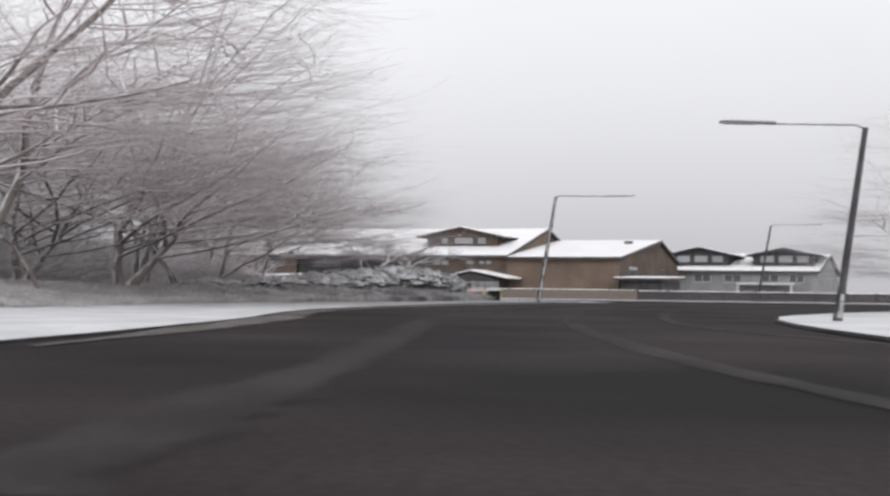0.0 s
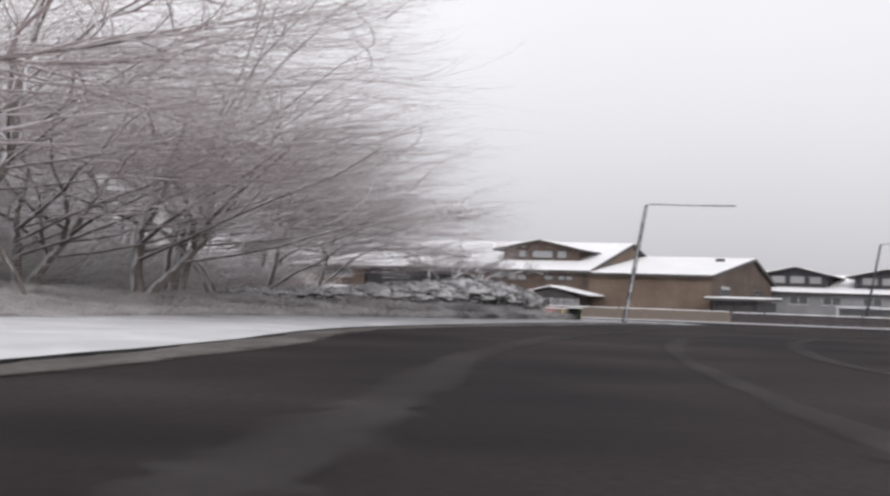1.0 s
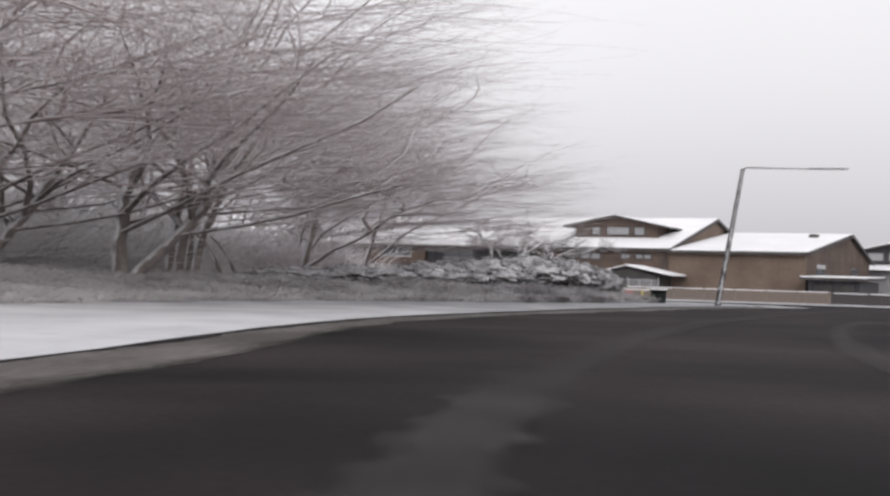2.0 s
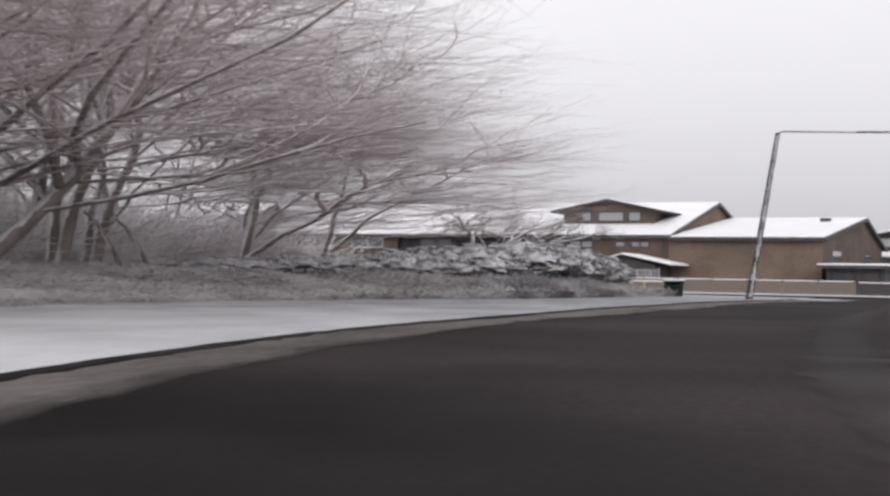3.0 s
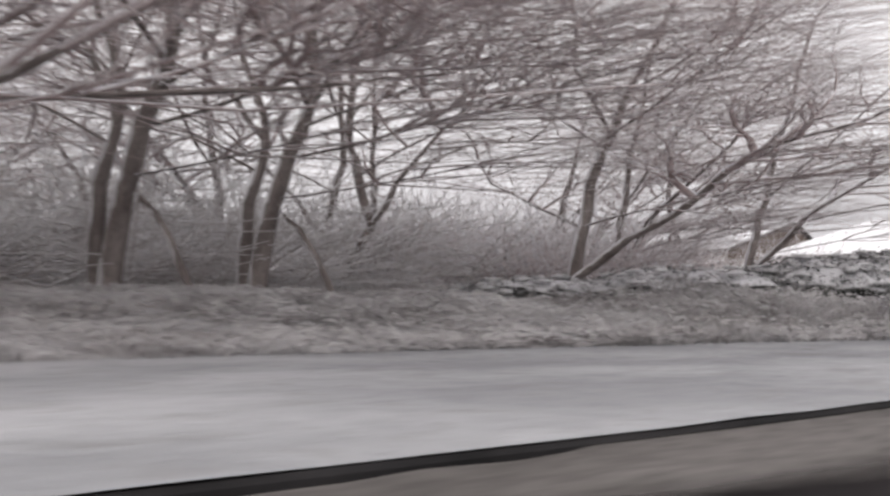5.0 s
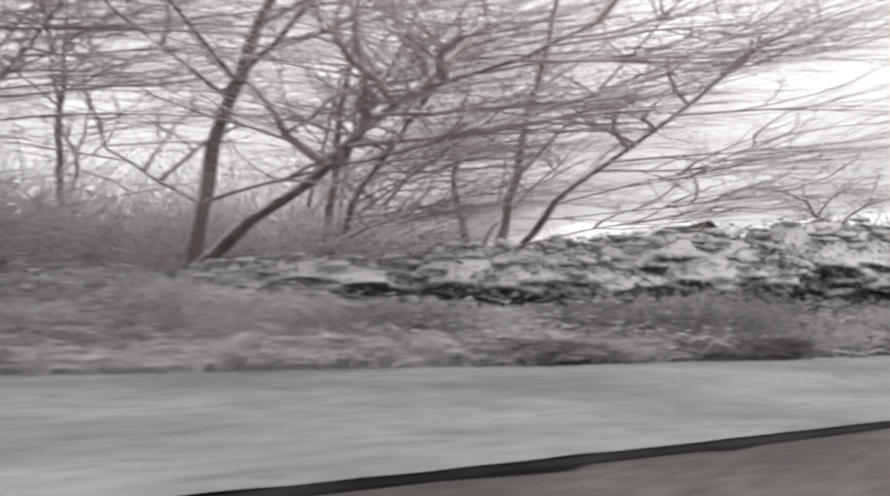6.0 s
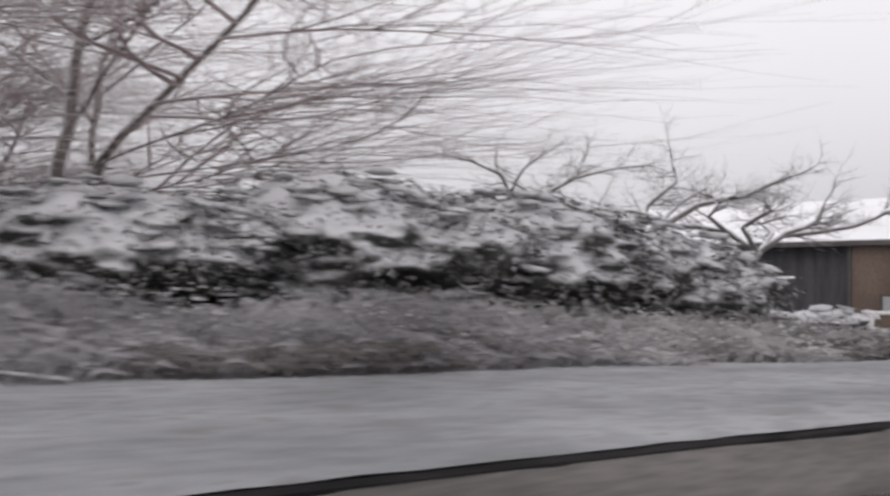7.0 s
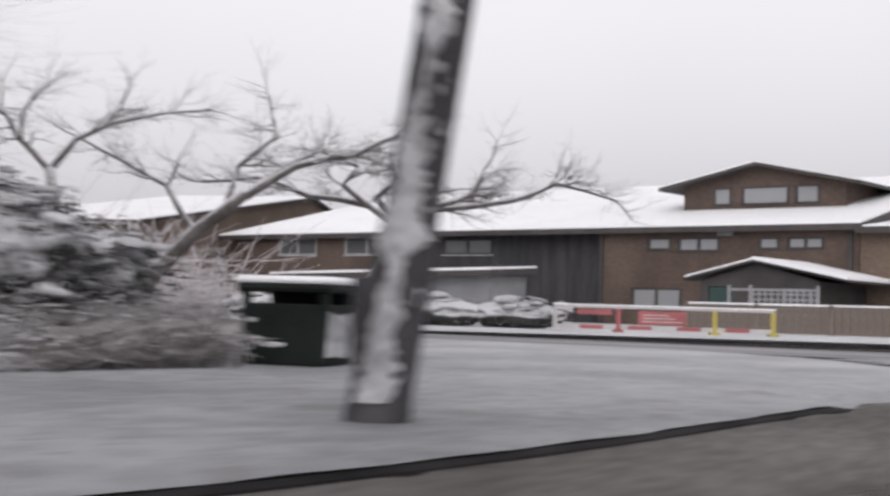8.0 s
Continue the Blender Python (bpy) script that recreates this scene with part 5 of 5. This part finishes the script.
gable_roof(house, -52.4, 0, 19.8, 39.6, 6.12, 10.62)
for h in UP + DOWN:
    old = h[0] > DARK1
    window(house, *h, 0.02, 2 if h[1] - h[0] > 2 else 1, TRIM if old else WHITE, CURTAIN if old else GLASS)
window(house, -30.5, -26.0, 4.4, 5.5, 0.62, 2, DARKCLAD)
dormer(house, -8.6, 6.8, 5.3, 7.40, 8.85, 10.25, 17.0, [(-3.4, -2.0), (-1.4, 1.9), (2.2, 3.9)], BRICK)
bm = bmesh.new()
box(bm, -8.7, -7.7, -0.06, 0.0, 5.42, 5.7, 0.02)
part("vent", bm, WHITE, house, "small white vent under the eaves")
for xx in (-16.9, -0.6):
    bm = bmesh.new()
    prism(bm, [(-0.14, 0.0), (-0.002, 0.0), (-0.002, 5.6), (-0.14, 5.6)], "x", xx, xx + 0.25)
    part("downpipe", bm, TRIM, house, "dark rainwater pipe")

# porch
porch = empty("porch", pose(2.1, 187.8, 0.1, 0, 0, TURN), "dark gabled porch with snow on one slope", "porch")
bm = bmesh.new()
holed_wall(bm, -6.4, 0.4, -6.0, -5.75, -0.05, 2.62, [(-5.9, -4.4, -0.05, 2.3), (-1.6, 0.1, 0.9, 2.2)])
prism(bm, [(-6.4, 2.62), (0.4, 2.62), (-3.0, 3.55)], "y", -6.0, -5.75)
box(bm, -6.4, -6.15, -5.75, -0.02, -0.05, 2.6)
box(bm, 0.15, 0.4, -5.75, -0.02, -0.05, 2.6)
part("porch_wall", bm, TRIM, porch, "dark porch front")
bm = bmesh.new()
slab(bm, [(-3.0, -6.6, 3.72), (-3.0, -0.05, 3.72), (-7.2, -0.05, 2.72), (-7.2, -6.6, 2.72)], 0.12)
slab(bm, [(-3.0, -6.6, 3.72), (-3.0, -0.05, 3.72), (2.4, -0.05, 2.66), (2.4, -6.6, 2.66)], 0.12)
part("porch_roof", bm, TRIM, porch, "dark porch roof")
bm = bmesh.new()
slab(bm, [(-3.0, -6.5, 3.84), (-3.0, -0.05, 3.84), (-7.1, -0.05, 2.86), (-7.1, -6.5, 2.86)], 0.10)
slab(bm, [(-3.0, -6.7, 3.88), (-3.0, -0.05, 3.88), (2.3, -0.05, 2.84), (2.3, -6.7, 2.84)], 0.16)
part("porch_snow", bm, ROOFSNOW, porch, "snow on the porch roof")
bm = bmesh.new()
box(bm, -5.88, -4.42, -5.92, -5.85, 0.0, 2.28, 0.02)
part("door", bm, DOORGREEN, porch, "dark green front door")
window(porch, -1.6, 0.1, 0.9, 2.2, -5.98, 1)

# garages with flat snowy roofs in front of the terrace
def garage(lx0, lx1, ly0, ly1, h, label, wall_mat, drop=0.0, door_mat=GREYREND):
    ob = empty("garage", pose(2.1, 187.8, 0.1, 0, 0, TURN), label, "garage", "garages")
    bm = bmesh.new()
    w = (lx1 - lx0)
    holed_wall(bm, lx0, lx1, ly0, ly0 + 0.25, -0.05, h - 0.3, [(lx0 + 0.12 * w, lx0 + 0.46 * w, -0.05, h - 0.75), (lx0 + 0.54 * w, lx0 + 0.88 * w, -0.05, h - 0.75)])
    box(bm, lx0, lx0 + 0.25, ly0 + 0.25, ly1, -0.05, h - 0.3)
    box(bm, lx1 - 0.25, lx1, ly0 + 0.25, ly1, -0.05, h - 0.3)
    box(bm, lx0 + 0.25, lx1 - 0.25, ly1 - 0.25, ly1, -0.05, h - 0.3)
    part("wall", bm, wall_mat, ob)
    for a, b in ((0.12, 0.46), (0.54, 0.88)):
        bm = bmesh.new()
        box(bm, lx0 + a * w, lx0 + b * w, ly0 + 0.1, ly0 + 0.18, 0.0, h - 0.77)
        for k in range(1, 5):
            box(bm, lx0 + a * w + 0.05, lx0 + b * w - 0.05, ly0 + 0.08, ly0 + 0.1, k * (h - 0.8) / 5 - 0.03, k * (h - 0.8) / 5)
        part("garage_door", bm, door_mat, ob, "panelled garage door")
    bm = bmesh.new()
    slab(bm, [(lx0 - 0.8, ly0 - 0.8, h - drop), (lx1 + 0.8, ly0 - 0.8, h), (lx1 + 0.8, ly1, h + 0.25), (lx0 - 0.8, ly1, h + 0.25 - drop)], 0.3)
    part("roof", bm, TRIM, ob, "dark flat roof edge")
    bm = bmesh.new()
    slab(bm, [(lx0 - 0.75, ly0 - 0.82, h + 0.13 - drop), (lx1 + 0.75, ly0 - 0.82, h + 0.13), (lx1 + 0.75, ly1, h + 0.4), (lx0 - 0.75, ly1, h + 0.4 - drop)], 0.12)
    part("roof_snow", bm, ROOFSNOW, ob, "flat sheet of snow")
    return ob


garage(-34.9, -17.9, -10.0, -6.4, 2.95, "flat-roofed garage block with snow in front of the terrace", GREYREND, 0.35)
garage(17.4, 23.0, -4.0, 8.0, 2.9, "low dark flat-roofed garage with snow by the gable", DARKCLAD, 0.0, TRIM)

# end house, lower, with its gable wall to the road
house_b = empty("end_house", pose(2.1, 187.8, 0.1, 0, 0, TURN), "tan brick end house with low snowy roof and gable", "house", "houses beyond the fence")
bm = bmesh.new()
box(bm, 0.05, 16.2, 0.02, 0.37, -0.1, 5.7)
part("wall", bm, BRICK2, house_b, "tan brick front wall")
bm = bmesh.new()
prism(bm, [(0.37, -0.1), (42.0, -0.1), (42.0, 5.7), (26.5, 8.85), (0.37, 5.7)], "x", 15.85, 16.2)
part("wall", bm, BRICK, house_b, "brown brick gable wall")
bm = bmesh.new()
box(bm, 0.1, 15.85, 41.6, 42.0, -0.1, 5.7)
part("wall", bm, BRICK, house_b, "brown brick back wall")
gable_roof(house_b, 0.6, 16.2, 26.5, 42.3, 5.85, 9.05)
bm = bmesh.new()
box(bm, 12.4, 13.5, 19.4, 20.6, 7.9, 8.75, 0.05)
part("roof_vent", bm, TILE, house_b, "dark roof vent poking through the snow")
for y0, y1, z0, z1 in ((6, 11, 3.2, 4.6), (28, 33, 3.2, 4.6)):
    bm = bmesh.new()
    box(bm, 16.2, 16.26, y0, y1, z0, z1, 0.01)
    part("gable_window", bm, GLASS, house_b, "dark gable window")

# house behind, far end of the terrace
house_c = empty("gable_house", pose(-53.7, 224, 0.1, 0, 0, 99.8), "brown gabled house behind the terrace end", "house", "houses beyond the fence")
bm = bmesh.new()
prism(bm, [(-35, -0.1), (14, -0.1), (14, 8.8), (0, 10.8), (-35, 6.2)], "y", 0.0, 0.4)
part("wall", bm, BRICK2, house_c, "tan brick gable wall")
bm = bmesh.new()
slab(bm, [(-35.6, -0.6, 6.3), (-35.6, 14, 6.3), (0, 14, 11.0), (0, -0.6, 11.0)], 0.2)
slab(bm, [(0, -0.6, 11.0), (0, 14, 11.0), (14.6, 14, 8.9), (14.6, -0.6, 8.9)], 0.2)
part("roof", bm, TILE, house_c)
bm = bmesh.new()
slab(bm, [(-35.6, -0.5, 6.42), (-35.6, 14, 6.42), (0, 14, 11.12), (0, -0.5, 11.12)], 0.1)
slab(bm, [(0, -0.5, 11.12), (0, 14, 11.12), (14.6, 14, 9.02), (14.6, -0.5, 9.02)], 0.1)
part("roof_snow", bm, ROOFSNOW, house_c, "snow on the roof")
for xx, zz in ((-35, 6.1), (13.6, 8.7)):
    bm = bmesh.new()
    box(bm, xx, xx + 0.4, 0.4, 13.6, -0.1, zz)
    part("wall", bm, BRICK, house_c)

# far grey houses with two dormers
house_d = empty("grey_house", pose(31, 225, 0.1, 0, 0, TURN), "pale grey rendered house with two dormers and snowy roof", "house", "houses beyond the fence")
bm = bmesh.new()
HD = [(1.0, 4.0, 2.9, 4.2), (6.0, 9.0, 2.9, 4.2), (12.0, 15.0, 2.9, 4.2), (16.5, 19.0, 2.9, 4.2)]
holed_wall(bm, -2.5, 21.0, 0, 0.35, -0.1, 4.75, HD)
part("wall", bm, GREYREND, house_d, "pale grey front wall")
for xx in (-2.5, 20.65):
    bm = bmesh.new()
    prism(bm, [(0.35, -0.1), (44, -0.1), (44, 4.75), (22, 7.9), (0.35, 4.75)], "x", xx, xx + 0.35)
    part("wall", bm, GREYREND, house_d, "pale grey end wall")
gable_roof(house_d, -2.5, 21.0, 22, 44, 4.9, 8.15)
for h in HD:
    window(house_d, *h, 0.02, 2)
dormer(house_d, 1.2, 6.2, 4.5, 5.9, 7.5, 8.9, 18, [(-4.0, -1.4), (-1.0, 1.6), (2.0, 4.2)], DARKCLAD)
dormer(house_d, 15.2, 6.2, 4.5, 5.9, 7.5, 8.8, 18, [(-4.0, -1.4), (-1.0, 1.6), (2.0, 4.2)], DARKCLAD)
bm = bmesh.new()
slab(bm, [(8.5, -3.2, 2.75), (17.5, -3.2, 2.75), (17.5, -0.02, 2.9), (8.5, -0.02, 2.9)], 0.25)
box(bm, 8.6, 8.9, -3.1, -2.8, 0.0, 2.5)
box(bm, 17.1, 17.4, -3.1, -2.8, 0.0, 2.5)
part("canopy", bm, PADSNOW, house_d, "snowy porch canopy")


# ---- fences ----
def fence(p0, p1, panels, z0, top, board_mat, label):
    d = Vector((p1[0] - p0[0], p1[1] - p0[1]))
    ob = empty("fence", pose(p0[0], p0[1], z0, 0, 0, math.degrees(math.atan2(d.y, d.x))), label, "fence", "garden fences")
    step = d.length / panels
    bm = bmesh.new()
    box(bm, -0.12, 0.12, -0.10, 0.10, -0.05, top + 0.06, 0.02)
    post = part("post", bm, board_mat, ob)
    pieces = [post]
    for z in (0.05, top - 0.3):
        bm = bmesh.new()
        box(bm, 0.12, step - 0.12, 0.02, 0.05, z, z + 0.13)
        pieces.append(part("rail", bm, board_mat, ob))
    n = 9
    w = (step - 0.24) / n
    bm = bmesh.new()
    box(bm, 0.012, w - 0.012, -0.03, 0.018, 0.04, top - 0.03)
    for k in range(n):
        if k == 0:
            board = part("board", bm, board_mat, ob)
        else:
            board = new("board", pieces[3].data)
            board.parent = ob
        board.location.x = 0.12 + k * w
        pieces.append(board)
    bm = bmesh.new()
    box(bm, -0.02, step + 0.02, -0.09, 0.09, top + 0.0, top + 0.075, 0.025)
    snow_cap = part("snow_cap", bm, ROOFSNOW, ob, "line of snow along the top")
    for k in range(1, panels + 1):
        for src in (*pieces, snow_cap):
            if k == panels and src is not post:
                continue
            c = new(src.name.split(".")[0], src.data)
            c.parent = ob
            c.location.x = src.location.x + k * step
            if "label" in src:
                c["label"] = src["label"]
    return ob


fence((-3.0, 170.0), (19.0, 167.5), 7, 0.1, 1.22, FENCEWOOD, "weathered brown board fence with snow along its top")
fence((19.3, 167.4), (90, 160), 20, 0.1, 1.15, DARKWOOD, "dark stained board fence with snow along its top")

# white lattice beside the porch
lat = empty("lattice_fence", pose(2.1, 187.8, 0.1, 0, 0, TURN), "white lattice screen beside the porch", "fence")
for z0, z1 in ((2.02, 2.14), (0.0, 0.1)):
    bm = bmesh.new()
    box(bm, -3.1, 1.8, -9.06, -8.98, z0, z1)
    part("rail", bm, WHITE, lat)
for x in (-3.1, -1.9, 1.7):
    bm = bmesh.new()
    box(bm, x, x + 0.14, -9.08, -8.96, 0.0, 2.3)
    part("post", bm, WHITE, lat)
for k in range(11):
    bm = bmesh.new()
    box(bm, -1.75 + k * 0.34, -1.65 + k * 0.34, -9.03, -8.99, 0.1, 2.02)
    part("slat", bm, WHITE, lat)
for k in range(7):
    bm = bmesh.new()
    box(bm, -1.75, 1.7, -9.045, -9.032, 0.2 + k * 0.27, 0.28 + k * 0.27)
    part("slat", bm, WHITE, lat)

# low snowy shrubs in the front gardens
for k, (x, y, w) in enumerate(((-14.0, 160.5, 2.2), (-10.6, 160.8, 2.0), (-7.6, 161.0, 2.0), (-18.5, 161.5, 2.6))):
    r = random.Random(900 + k)
    lobes = [(x, y, 0.6, w, 1.2, 0.62)]
    for _ in range(3):
        lobes.append((x + r.uniform(-1, 1) * w * 0.6, y + r.uniform(-0.5, 0.5), r.uniform(0.45, 0.8), w * 0.5, 0.8, 0.5))
    bush("garden_shrub", lobes, 910 + k, "low dark garden shrub under snow", 0.30, 90, "garden shrubs")


# ---- roadworks barrier on the far pavement ----
def barrier():
    p0, p1 = Vector((-5.0, 158.3)), Vector((2.4, 161.2))
    d = p1 - p0
    ob = empty("roadworks_barrier", pose(p0.x, p0.y, 0.11, 0, 0, math.degrees(math.atan2(d.y, d.x))), "red and white plastic roadworks barrier dusted with snow", "barrier")
    L = d.length
    bm = bmesh.new()
    box(bm, 0, L, -0.04, 0.04, 0.86, 0.94, 0.02)
    part("top_rail", bm, PLASTICWHITE, ob, "white top rail with snow")
    n = 9
    for k in range(n):
        bm = bmesh.new()
        box(bm, L * k / n + 0.01, L * (k + 1) / n - 0.01, -0.06, 0.06, 0.10, 0.25, 0.02)
        part("foot_board", bm, RED if k % 2 else PLASTICWHITE, ob, "red tapping board" if k % 2 else "white tapping board")
    for k, (f, m) in enumerate(((0.0, PLASTICWHITE), (0.29, RED), (0.73, YELLOW), (0.995, YELLOW))):
        bm = bmesh.new()
        box(bm, L * f - 0.085, L * f + 0.085, -0.07, 0.07, 0.0, 0.86, 0.03)
        box(bm, L * f - 0.18, L * f + 0.18, -0.35, 0.35, 0.0, 0.09, 0.02)
        part("post", bm, m, ob)
    bm = bmesh.new()
    box(bm, L * 0.10, L * 0.26, -0.04, 0.04, 0.62, 0.82, 0.02)
    part("panel", bm, RED, ob, "small red panel")
    bm = bmesh.new()
    box(bm, L * 0.38, L * 0.60, -0.08, -0.04, 0.30, 0.80, 0.02)
    sign = part("sign_panel", bm, RED, ob, "red warning panel")
    bm = bmesh.new()
    for k in range(3):
        box(bm, L * 0.40, L * (0.58 - 0.03 * k), -0.088, -0.081, 0.40 + 0.12 * k, 0.43 + 0.12 * k)
    part("lettering", bm, PLASTICWHITE, sign, "pale bars of unreadable writing")
    bm = bmesh.new()
    box(bm, -0.05, L + 0.05, -0.06, 0.06, 0.95, 1.0, 0.02)
    part("snow_cap", bm, ROOFSNOW, ob, "snow on the rail")
    return ob


barrier()
